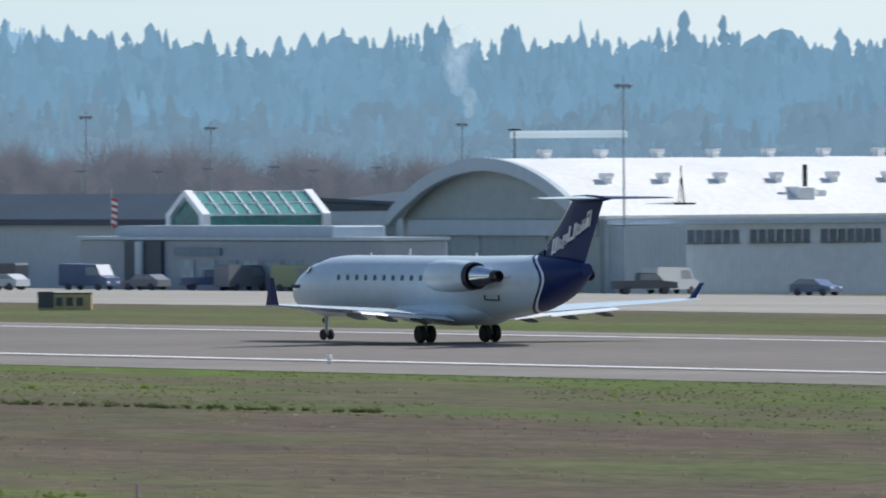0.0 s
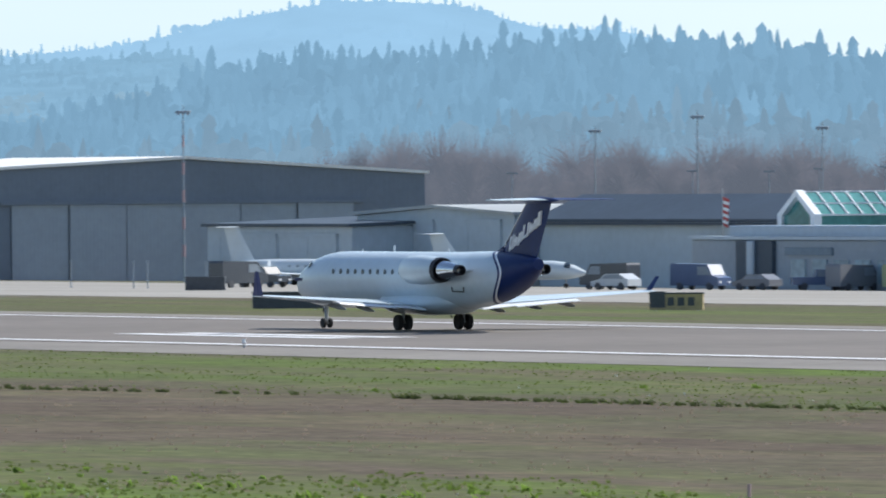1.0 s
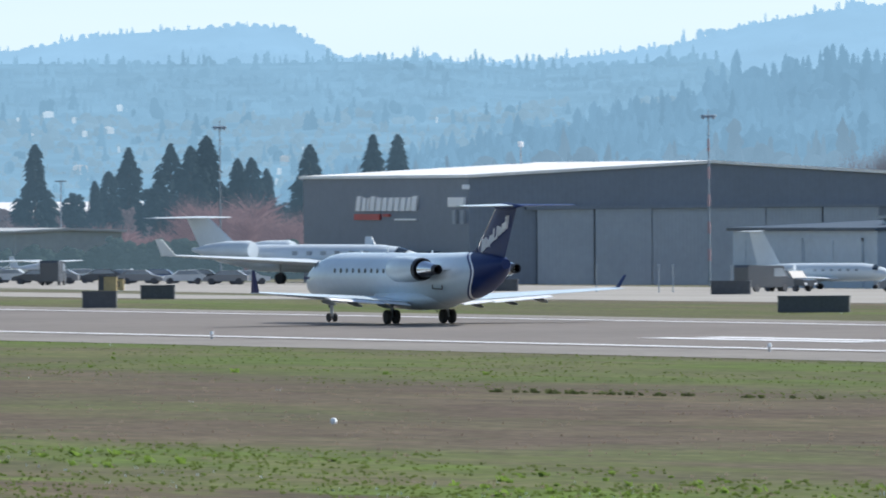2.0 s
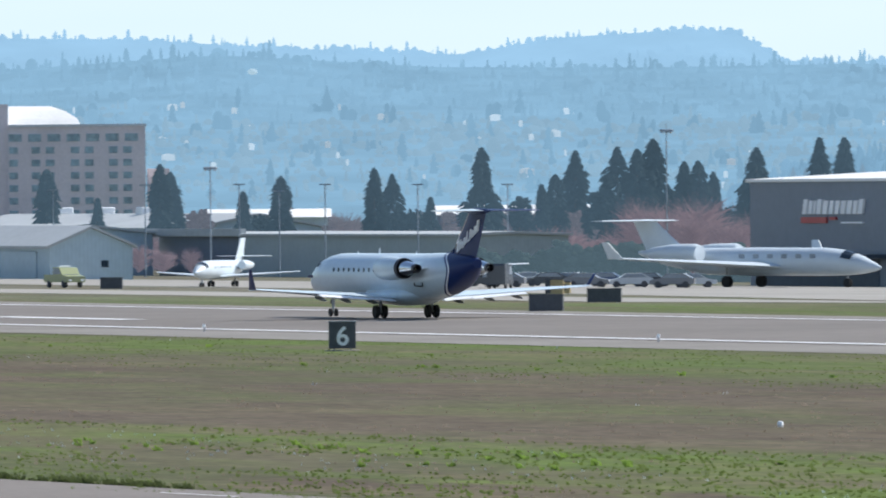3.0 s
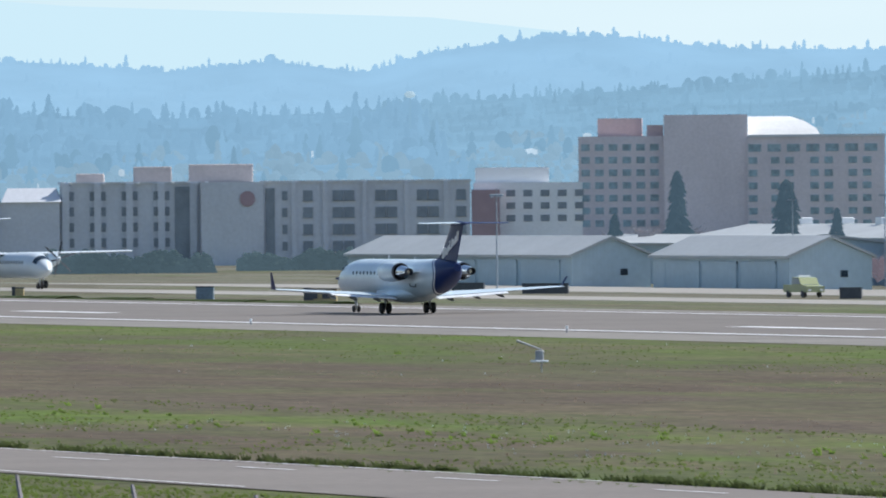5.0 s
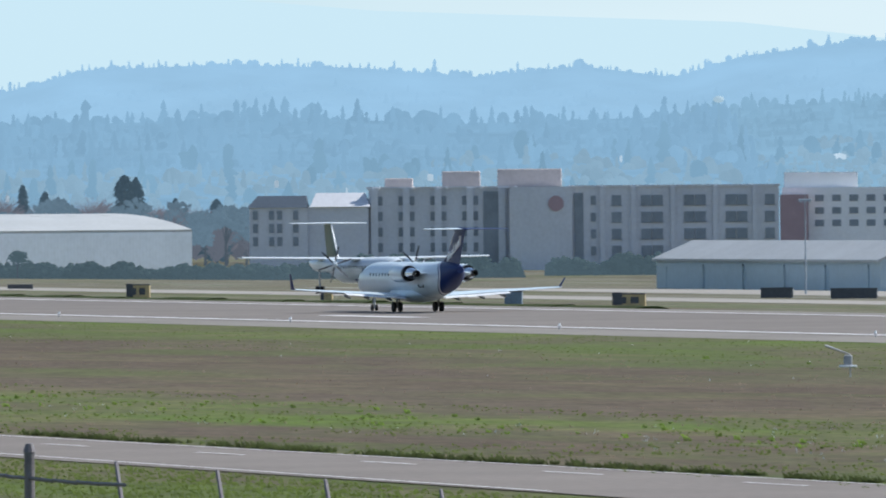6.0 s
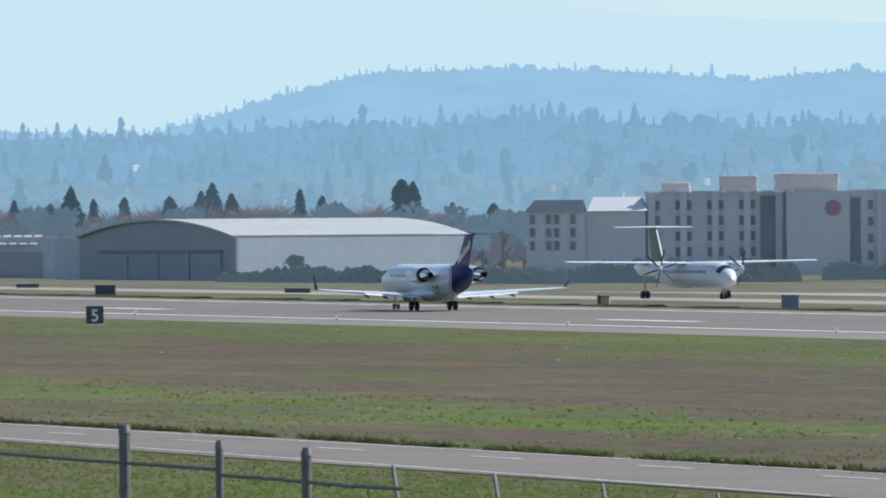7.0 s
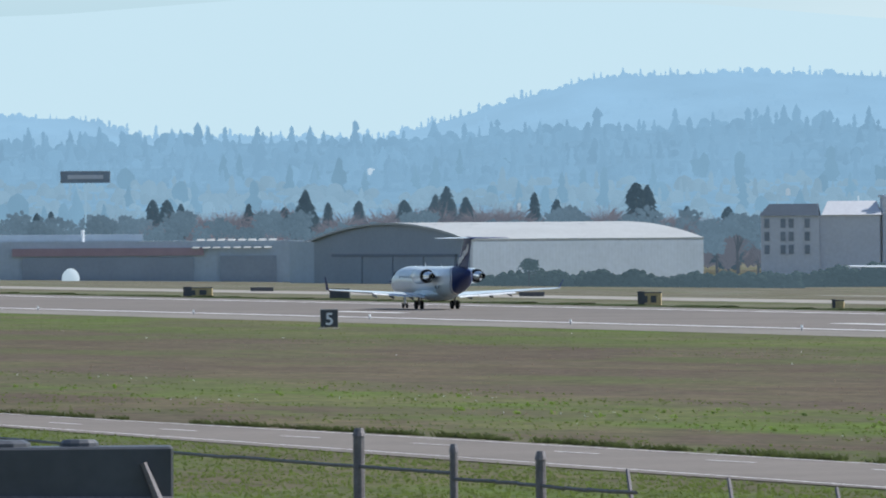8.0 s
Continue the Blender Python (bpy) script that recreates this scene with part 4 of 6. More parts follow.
for i in range(8):
    a, c = A0 + .5 + (A1 - A0 - 1) * i / 8, A0 + .5 + (A1 - A0 - 1) * (i + 1) / 8
    for s, xe in ((1, AX1), (-1, AX0)):
        part("roof_pane", Geo().add([(xe, a + .06, 3.3), (xe, c - .06, 3.3), (AXM, c - .06, 5.4), (AXM, a + .06, 5.4), (xe, a + .06, 3.22), (xe, c - .06, 3.22), (AXM, c - .06, 5.32), (AXM, a + .06, 5.32)],
             [(0, 1, 2, 3), (4, 7, 6, 5), (0, 4, 5, 1), (2, 6, 7, 3), (1, 5, 6, 2), (3, 7, 4, 0)]), M_GREENGLASS, at)
    part("glazing_bar", Geo().tube((AX1 + .05, a, 3.35), (AXM, a, 5.47), .09, k=4), M_STRIPE, at)
for zz, xx in ((3.32, AX1 + .05), (4.4, (AX1 + AXM) / 2 + .05), (5.48, AXM)):
    part("purlin", Geo().tube((xx, A0, zz), (xx, A1, zz), .1, k=4), M_STRIPE, at)

# arched hangar with the white barrel roof
AR = thing("arched_hangar", "barrel-roofed hangar with white roof, grey arched front and strip windows", "hangar")
HX0, HX1, HY0, HY1, HZE, HZA = -929.4, -893.6, 527.0, 640.0, 2.85, 8.0
HXM, HHW = (HX0 + HX1) / 2, (HX1 - HX0) / 2


def arc(n, grow=0.0, drop=0.0):
    rise = HZA - HZE
    R = (HHW ** 2 + rise ** 2) / (2 * rise)
    t0 = math.asin(HHW / R)
    return [(HXM + (R + grow) * math.sin(-t0 + 2 * t0 * i / n), HZA - R + (R + grow) * math.cos(-t0 + 2 * t0 * i / n) - drop) for i in range(n + 1)]


part("roof", Geo().prism(arc(28, 0.35) + arc(28)[::-1], "y", HY0 - 1.2, HY1), M_ROOFWHITE, AR, "white barrel roof")
part("front_rim", Geo().prism(arc(28, 0.42) + arc(28, -.75)[::-1], "y", HY0 - 1.9, HY0 - 1.25), M_LIGHTWALL, AR, "pale thick rim of the arch")
part("front_wall", Geo().prism([(HX0, -4.4)] + arc(28, -.05) + [(HX1, -4.4)], "y", HY0, HY0 + .5), M_OLIVE, AR)
part("lintel", Geo().box(HX0 + 2.2, HY0 - .7, 1.35, HX1 - .4, HY0 - .01, 2.75), M_LIGHTWALL, AR, "pale lintel over the doors")
door_leaves(AR, HY0, HX0 + 2.6, HX1 - 3, -3.9, 1.3, 5, M_OLIVE, "y")
part("side_wall", Geo().box(HX1 - .4, HY0 + .51, -4.6, HX1, HY1 - .5, HZE - .02), M_HANGARSIDE, AR)
part("side_wall", Geo().box(HX0, HY0 + .51, -4.6, HX0 + .4, HY1 - .5, HZE - .02), M_LIGHTWALL, AR)
part("buttress", Geo().prism([(HX0 - 4.2, -4.4), (HX0 - .02, -4.4), (HX0 - .02, 3.0)], "y", HY0 - 1.8, HY0 - .6), M_LIGHTWALL, AR)
part("lean_to", Geo().box(HX1 + .02, HY0 + 1, -4.4, HX1 + 2.4, HY0 + 7.6, 2.2), M_LIGHTWALL, AR)
wg = Geo().box(0.01, -0.34, 0, 0.12, 0.34, 1.15).box(0.01, -0.4, -0.12, 0.2, 0.4, -0.02)
wm = wg.mesh("window", M_STRIPGLASS)
for i in range(34):
    if i % 8 == 7:
        continue
    w = new("window", wm)
    w.parent, w.matrix_basis = AR, pose(HX1, HY0 + 8.6 + .94 * i, 0.62)
part("window_band", Geo().box(HX1 + .004, HY0 + 8.1, 0.5, HX1 + .014, HY0 + 41, 1.9), M_HANGARSIDE, AR)
part("eave_gutter", Geo().box(HX1 + .02, HY0 + .5, 2.3, HX1 + .45, HY1, 2.7), M_LIGHTWALL, AR)


def roof_z(x):
    rise = HZA - HZE
    R = (HHW ** 2 + rise ** 2) / (2 * rise)
    return HZA - R + math.sqrt((R + .35) ** 2 - (x - HXM) ** 2)


vent = None
for row, (vx, y0, dy, n) in enumerate(((HXM + .5, 531.5, 5.97, 12), (HXM + 12, 531.2, 6.0, 12))):
    for i in range(n):
        m = pose(vx, y0 + dy * i, roof_z(vx))
        if vent is None:
            vent = thing("roof_ventilator", "white turret ventilator on the barrel roof", "roof vent", m, "roof ventilators")
            part("base", Geo().box(-.45, -.35, -.35, .45, .35, .35), M_STRIPE, vent)
            part("cowl", Geo().prism([(-.5, .34), (.5, .34), (.64, .5), (.64, .8), (-.64, .8), (-.64, .5)], "y", -.42, .42), M_STRIPE, vent)
        else:
            copy_thing(vent, m)
fl = thing("roof_flue", "rooftop flue with pale air-handling boxes", "roof plant", pose(HX1 - 3.2, 550.6, roof_z(HX1 - 3.2)))
part("flue", Geo().tube((0, 0, -.3), (0, 0, 2.6), .22), M_DARKMETAL, fl)
part("box", Geo().cbox(-1.4, -1.4, -.5, 1.2, .4, .6, .1), M_STRIPE, fl)
part("box", Geo().cbox(-.6, 1.0, -.5, .6, 2.0, .35, .1), M_STRIPE, fl)
rm = thing("roof_mast", "thin lattice antenna mast on the barrel roof edge", "antenna", pose(HX1 - 1.6, 536.5, roof_z(HX1 - 1.6)))
for dx, dy in ((.25, .3), (-.25, .3), (0, -.3)):
    part("leg", Geo().tube((dx, dy, -.4), (dx * .2, dy * .2, 2.3), .05, k=5), M_DARKMETAL, rm)
part("pole", Geo().tube((0, 0, 1.8), (0, 0, 3.4), .06, k=5), M_DARKMETAL, rm)
part("base_beam", Geo().box(-.2, -.8, -.2, .2, 1.4, .05), M_DARKMETAL, rm)
mp = thing("roof_antenna", "short dark antenna post on the barrel roof", "antenna", pose(HXM - 1, 529.2, 8.2))
part("pole", Geo().tube((0, 0, -.2), (0, 0, 2.8), .07, k=6), M_DARKMETAL, mp)
part("crossbar", Geo().box(-.3, -.5, 2.7, .3, .5, 2.85), M_DARKMETAL, mp)
part("foot", Geo().box(-.9, -.9, -.2, .9, .9, .1), M_DARKMETAL, mp)

# pale blue sheds
for (x0, x1, n) in ((-1466, -1374, 5), (-1343, -1294, 3)):
    s = hall("storage_shed", "long pale blue gabled aircraft shed with grey roof", x0, x1, 470, 480.5, 0.85, 3.05, "x", M_BLUEWALL, M_ROOFGREY)
    door_leaves(s, 470, x0 + 4, x1 - 4, -3.2, 0.3, n, M_BLUEWALL, "y", 0.9)
    part("gable_window", Geo().box(x1 + .01, 476.5, -1.6, x1 + .1, 477.4, -.8), M_GLASS, s)
    for i in range(4):
        xx = x0 + (x1 - x0) * (i + .5) / 4
        part("roof_hatch", Geo().box(xx, 471.5, 1.62, xx + 2.5, 472.2, 1.8), M_ROOFDARK, s)
s = hall("old_shed", "pale long shed with a light grey roof and white turrets", -1700, -1592, 600, 622, 1.7, 3.7, "x", M_BLUEWALL, M_ROOFGREY)
for xx in (-1677, -1658.5, -1640):
    part("turret", Geo().cbox(xx - 1.3, 610, 3.3, xx + 1.3, 612.6, 5.0, .1), M_STRIPE, s, "white roof turret")
s = hall("old_shed", "low pale shed with a light roof", -1585, -1500, 540, 560, 1.5, 2.6, "x", M_BLUEWALL, M_ROOFGREY)
s = hall("grey_store", "grey-green long store with a flat light roof edge", -1466, -1386, 560, 575, 1.2, 1.5, "x", M_OLIVE, M_ROOFGREY)
# closed hall; the open front's shade is given by the darker wall colour
s = hall("open_store", "open-fronted store, its inner shade a dark wall, with a flat light roof edge", -1503, -1467, 562, 580, 1.1, 1.4, "x", M_GREYWALL, M_ROOFGREY, over=1.2)
part("roof_edge", Geo().box(-1504, 560.3, 1.2, -1466.5, 561, 2.2), M_ROOFGREY, s)


# ---- far buildings, each in its own frame that faces the field ----
def far_block(name, label, az, d, category="building", turn=0.0):
    x, y = polar(az, d)
    return thing(name, label, category, pose(x, y, ground(y) - 0.5, 0, 0, az + turn))


def panes(h, mesh, spots):
    for u, v, z in spots:
        w = new("window", mesh)
        w.parent, w.matrix_basis = h, pose(u, v, z)


ho = far_block("brick_hotel", "eight-storey pinkish brick hotel with a white vaulted roof light", 70.24, 2600)
U = lambda a: -(a - 70.24) * 45.38
B = 4.8                                   # from the frame's origin up to z = 0
part("left_wing", Geo().box(U(71.08), 4, 0, -.02, 30, 22.5 + B), M_BRICK, ho)
part("right_wing", Geo().box(0, 0, 0, U(69.56), 24, 22.0 + B), M_BRICK, ho)
part("tower", Geo().box(U(70.655), 1, 0, -.03, 20, 27.2 + B), M_BRICK, ho, "taller windowless brick stair tower")
part("penthouse", Geo().box(U(70.985), 10, 22.51 + B, U(70.765), 22, 26.6 + B), M_REDBRICK, ho)
part("plant_room", Geo().box(U(70.74), 6, 22.51 + B, U(70.66), 16, 25 + B), M_REDBRICK, ho)
part("parapet", Geo().box(-.0, -.4, 22.01 + B, U(69.555), .2, 22.6 + B), M_TAN, ho)
part("vault", Geo().loft([[(0.1, 1.0 + q, z + B), (w, 1.0 + q, z + B), (w, 26, z + B), (.1, 26, z + B)] for q, z, w in ((0, 22.02, 16.6), (3.0, 23.9, 15.6), (6.6, 25.6, 13), (11, 26.8, 9.5))]), M_ROOFWHITE, ho, "white curved roof light")
big = Geo().box(-1.45, -.16, -.85, 1.45, -.01, .85).mesh("window", M_PANE)
mid = Geo().box(-.95, -.16, -.75, .95, -.01, .75).mesh("window", M_PANE)
panes(ho, big, [(1.6 + 4.35 * i, 0, 19.6 + B) for i in range(7)])
panes(ho, mid, [(u, 0, 16.8 + B - 2.85 * r) for r in range(6) for u in (1.2, 6.2, 9.4, 15.0, 18.2, 23.6, 26.8)])
panes(ho, mid, [(-36.5 + 3.1 * i, 4, 20 + B - 2.85 * r) for r in range(7) for i in range(6)])
part("annex", Geo().box(U(69.55), 4, 0, U(69.44), 14, 12.5 + B), M_BRICK, ho)

sh = far_block("long_hotel", "six-storey tan hotel with rows of paired windows and rooftop penthouses", 72.9, 2300)
U = lambda a: -(a - 72.9) * 40.14
part("right_block", Geo().box(U(72.72), 0, 0, U(71.615), 18, 12.1 + B), M_TAN, sh)
part("middle_block", Geo().box(U(73.65), 2.5, 0, U(72.95), 20, 12.1 + B), M_TAN, sh)
part("stair_block", Geo().box(U(72.95) + .02, -1.2, 0, U(72.64), 16, 12.3 + B), M_TAN, sh, "plain windowless stair block")
part("logo_disc", Geo().tube((U(72.72), -1.21, 8.95 + B), (U(72.72), -1.45, 8.95 + B), 1.55, k=24), M_BRICKRED, sh, "round red emblem disc")
part("left_block", Geo().box(U(74.24), 0, 0, U(73.95), 18, 8.5 + B), M_TAN, sh)
part("left_block", Geo().box(U(73.95) + .02, 1, 0, U(73.65) - .02, 18, 8.6 + B), M_TAN, sh)
part("mansard", Geo().loft([[(U(74.25), -.5, 8.52 + B), (U(73.95), -.5, 8.52 + B), (U(73.95), 18, 8.52 + B), (U(74.25), 18, 8.52 + B)],
     [(U(74.2), 4, 10.9 + B), (U(73.96), 4, 10.9 + B), (U(73.96), 14, 10.9 + B), (U(74.2), 14, 10.9 + B)]]), M_ROOFDARK, sh, "dark mansard roof")
part("gable_roof", Geo().loft([[(U(73.94), .4, 8.62 + B), (U(73.64), .4, 8.62 + B), (U(73.64), 18, 8.62 + B), (U(73.94), 18, 8.62 + B)],
     [(U(73.91), 4, 11.4 + B), (U(73.67), 4, 11.4 + B), (U(73.67), 14, 11.4 + B), (U(73.91), 14, 11.4 + B)]]), M_TAN, sh)
for a, c, z in ((73.57, 73.43, 14.2), (73.285, 73.095, 15.5), (73.01, 72.69, 15.9)):
    part("penthouse", Geo().cbox(U(a), 6, 12.11 + B, U(c), 15, z + B, .15), M_PENTHOUSE, sh)
part("parapet", Geo().box(U(72.66), -.35, 12.11 + B, U(71.61), .1, 12.5 + B).box(U(73.66), 2.1, 12.11 + B, U(72.95), 2.6, 12.5 + B), M_TAN, sh)
# piers that part the window bays
for a in (72.49, 72.335, 72.14, 71.93, 71.735):
    part("pier", Geo().box(U(a) - .45, -.6, 0, U(a) + .45, -.01, 12.1 + B), M_TAN, sh)
for i in range(5):
    u = U(73.62 - .158 * i)
    part("pier", Geo().box(u - .7, 1.6, 0, u + .7, 2.49, 12.1 + B), M_TAN, sh)
for i in range(5):
    part("flood_light", Geo().cbox(U(73.6 - .17 * i) - .3, 1.8, 12.0 + B, U(73.6 - .17 * i) + .3, 2.09, 12.5 + B, .05), M_STRIPE, sh)
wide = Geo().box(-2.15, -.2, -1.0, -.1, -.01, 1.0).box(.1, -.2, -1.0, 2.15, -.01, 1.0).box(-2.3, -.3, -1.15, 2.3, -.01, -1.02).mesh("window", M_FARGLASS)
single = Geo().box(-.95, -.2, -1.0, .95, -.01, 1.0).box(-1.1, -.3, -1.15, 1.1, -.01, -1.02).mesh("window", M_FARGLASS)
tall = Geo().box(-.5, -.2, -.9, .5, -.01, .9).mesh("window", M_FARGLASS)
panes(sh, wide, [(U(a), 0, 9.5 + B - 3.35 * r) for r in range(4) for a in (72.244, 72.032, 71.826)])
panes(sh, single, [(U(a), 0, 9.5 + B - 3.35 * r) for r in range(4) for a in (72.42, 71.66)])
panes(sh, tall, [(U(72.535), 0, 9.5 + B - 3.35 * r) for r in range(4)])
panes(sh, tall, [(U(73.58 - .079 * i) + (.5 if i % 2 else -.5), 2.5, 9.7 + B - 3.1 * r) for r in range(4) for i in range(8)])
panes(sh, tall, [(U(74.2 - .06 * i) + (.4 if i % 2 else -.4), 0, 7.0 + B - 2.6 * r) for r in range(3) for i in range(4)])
# dark strips on the wall face imitate the shade of recesses
part("recess", Geo().box(U(73.08), 2.2, 0, U(72.98), 2.49, 11.5 + B), M_FARGLASS, sh, "tall dark glass strip standing for a shaded recess")
part("recess", Geo().box(U(72.63), -.2, 1, U(72.585), -.01, 11 + B), M_FARGLASS, sh, "tall dark glass strip standing for a shaded recess")

wb = far_block("white_hotel", "white low hotel with square windows", 71.3, 2500)
U = lambda a: -(a - 71.3) * 43.63
part("main_block", Geo().box(U(71.6), 0, 0, U(71.06), 15, 12.1 + B), M_WHITESTUCCO, wb)
part("upper_block", Geo().box(U(71.59), 3, 12.11 + B, U(71.225), 12, 15.4 + B), M_STRIPE, wb)
sq = Geo().box(-.95, -.15, -.7, .95, -.01, .7).mesh("window", M_FARGLASS)
panes(wb, sq, [(U(71.5 - .085 * i), 0, 9.8 + B - 2.7 * r) for r in range(3) for i in range(6)])
part("brick_end", Geo().box(U(71.61), -3, 0, U(71.47), -.02, 10.6 + B), M_BRICKRED, wb, "reddish brick end wall")

# arched hangar far down the field
ah = far_block("round_roof_hangar", "round-roofed hangar with pale roof and grey front", 75.68, 2100, "hangar", -62)
L2, ZE, ZA = 48.5, 3.8 + 4.6, 6.85 + 4.6


def arc2(n, grow=0.0):
    rise = ZA - ZE
    R = (31 ** 2 + rise ** 2) / (2 * rise)
    t0 = math.asin(31 / R)
    return [(-31 + (R + grow) * math.sin(-t0 + 2 * t0 * i / n), ZA - R + (R + grow) * math.cos(-t0 + 2 * t0 * i / n)) for i in range(n + 1)]


part("front_wall", Geo().prism([(-62, 0)] + arc2(24) + [(0, 0)], "y", 0, .5), M_GREYDOOR, ah)
part("roof", Geo().prism(arc2(24, .4) + arc2(24, .02)[::-1], "y", -.8, L2), M_ROOFGREY, ah, "pale barrel roof")
part("side_wall", Geo().box(-.5, .51, 0, 0, L2, ZE - .05), M_LIGHTWALL, ah)
part("lintel", Geo().box(-54, -.5, 5.6, -5, -.01, 6.1), M_GREYWALL, ah)
for i in range(8):
    part("door_leaf", Geo().box(-54 + 6.1 * i, -.3 - .1 * (i % 2), 0, -48.1 + 6.1 * i, -.01, 5.55), M_GREYDOOR, ah)
part("side_block", Geo().box(-74, 1, 0, -62.02, 30, 8.4), M_LIGHTWALL, ah)
for i in range(6):
    part("roof_vent", Geo().cbox(-22, 3 + 7.5 * i, ZA - .9, -19, 4.6 + 7.5 * i, ZA + .05, .1), M_ROOFGREY, ah)

lb = far_block("low_depot", "long low depot with a dark red fascia and dark openings", 77.35, 2250)
U = lambda a: -(a - 77.35) * 39.27
part("main_block", Geo().box(U(78.3), 0, 0, U(76.5), 20, 4.2 + 4), M_LIGHTWALL, lb)
part("fascia", Geo().box(U(77.95), -.6, 5.4, U(77.0), -.01, 6.9), M_BRICKRED, lb, "dark red fascia band")
# closed grey panels stand for the hazy shade inside the openings
part("opening", Geo().box(U(76.92), -.4, 0, U(76.64), -.01, 5.3), M_GREYDOOR, lb)
part("opening", Geo().box(U(77.9), -.4, 0, U(77.05), -.01, 5.0), M_GREYDOOR, lb)
part("upper_block", Geo().box(U(78.2), 8, 8.21, U(77.3), 18, 9.6), M_LIGHTWALL, lb)
for i in range(8):
    part("roof_panel", Geo().add([(U(77.06) + 2 * i, -1, 6.8), (U(77.06) + 2 * i + 1.4, -1, 6.8), (U(77.06) + 2 * i + 2.6, 4, 8.6), (U(77.06) + 2 * i + 1.2, 4, 8.6),
         (U(77.06) + 2 * i, -1, 6.6), (U(77.06) + 2 * i + 1.4, -1, 6.6), (U(77.06) + 2 * i + 2.6, 4, 8.4), (U(77.06) + 2 * i + 1.2, 4, 8.4)],
         [(0, 1, 2, 3), (4, 7, 6, 5), (0, 4, 5, 1), (1, 5, 6, 2), (2, 6, 7, 3), (3, 7, 4, 0)]), M_ROOFGREY, lb)
part("flue", Geo().tube((U(77.6), 4, 8), (U(77.6), 4, 10.5), .35), M_STRIPE, lb)
dm = far_block("white_dome", "small white domed hut on the grass", 77.66, 2200, "dome")
# the shell glows with painted haze
part("shell", Geo().loft([[(1.7 * math.cos(j * .5236) * math.cos(a), 1.7 * math.sin(j * .5236) * math.cos(a), .9 + 2.0 * math.sin(a)) for j in range(12)] for a in (-.4, 0, .4, .8, 1.2, 1.5)]), M_FARROOF, dm, smooth=True)
bb = far_block("billboard", "dark billboard with a pale unreadable line on a tall post", 77.584, 2600, "billboard")
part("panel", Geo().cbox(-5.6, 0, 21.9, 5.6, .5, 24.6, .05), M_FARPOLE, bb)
part("lettering_bar", Geo().box(-4, -.1, 22.8, 4, -.01, 23.7), M_TAN, bb)
# the post takes the valley haze glow so that it fades out
part("post", Geo().tube((0, .25, 0), (0, .25, 21.9), .22), M_VALLEY, bb)
ta = far_block("pale_tank", "long pale drum on thin legs beyond the hangar roof", 59.62, 1400)
# the drum's haze glow brightens its shaded face; the legs glow too
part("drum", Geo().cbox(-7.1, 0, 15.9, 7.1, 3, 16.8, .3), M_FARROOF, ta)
for u in (-6, -2, 2, 6):
    part("leg", Geo().tube((u, 1.5, 0), (u, 1.5, 16), .07, k=6), M_VALLEY_A, ta)

wh = far_block("far_warehouse", "long low warehouse with a bright white roof beyond the car park", 68.95, 1780, "warehouse")
part("wall_shell", Geo().box(-9, 0, 0, 9, 20, 8.0), M_LIGHTWALL, wh)
part("roof", Geo().prism([(-1, 8.01), (21, 8.01), (10, 9.3)], "x", -9.6, 9.6), M_ROOFWHITE, wh, "bright white shallow roof")
wh = far_block("far_warehouse", "long low warehouse with a bright white roof beyond the car park", 67.75, 1850, "warehouse")
part("wall_shell", Geo().box(-12, 0, 0, 12, 20, 8.0), M_LIGHTWALL, wh)
part("roof", Geo().prism([(-1, 8.01), (21, 8.01), (10, 9.5)], "x", -12.6, 12.6), M_ROOFWHITE, wh, "bright white shallow roof")


# ---- aircraft ----
def body_ring(s, r, zc, squash=1.0, k=28, shear=0.0):
    """A round section of a fuselage at station s (forward +x), radius r, centre height zc; shear leans it along the body."""
    return [(s + shear * (math.sin(6.28319 * j / k) * r * squash), math.cos(6.28319 * j / k) * r, zc + math.sin(6.28319 * j / k) * r * squash) for j in range(k)]


def foil(root, tip, span0, span1, axis="y", thick=0.11):
    """A tapered wing between two chords (lead, trail, height), with a rounded nose and a sharp tail."""
    rings = []
    for (le, te, z), sp in ((root, span0), (tip, span1)):
        c = le - te
        prof = [(0, 0), (.04, .35), (.15, .75), (.35, 1), (.65, .62), (1, .05), (1, -.05), (.65, -.3), (.35, -.55), (.12, -.5), (.03, -.25)]
        if axis == "y":
            rings.append([(le - q * c, sp, z + w * thick * c * .5) for q, w in prof])
        else:
            rings.append([(le - q * c, w * thick * c * .5, sp) for q, w in prof])
    return Geo().loft(rings)


def wheel_pair(parent, s, y, r, w, gap, z_top, name="main_gear"):
    leg = part(name, Geo().tube((s, y, r), (s, y, z_top), .09, .11).tube((s, y - gap, r), (s, y + gap, r), .05), M_STEEL, parent)
    for d in (-gap, gap):
        k = 20
        g = Geo()
        g.loft([[(s + q * math.cos(6.28319 * j / k), y + d + o, r + q * math.sin(6.28319 * j / k)) for j in range(k)]
                for q, o in ((r * .62, -w / 2), (r * .93, -w / 2), (r, -w * .3), (r, w * .3), (r * .93, w / 2), (r * .62, w / 2))])
        tyre = part("tyre", g, M_RUBBER, leg, smooth=True)
    return leg


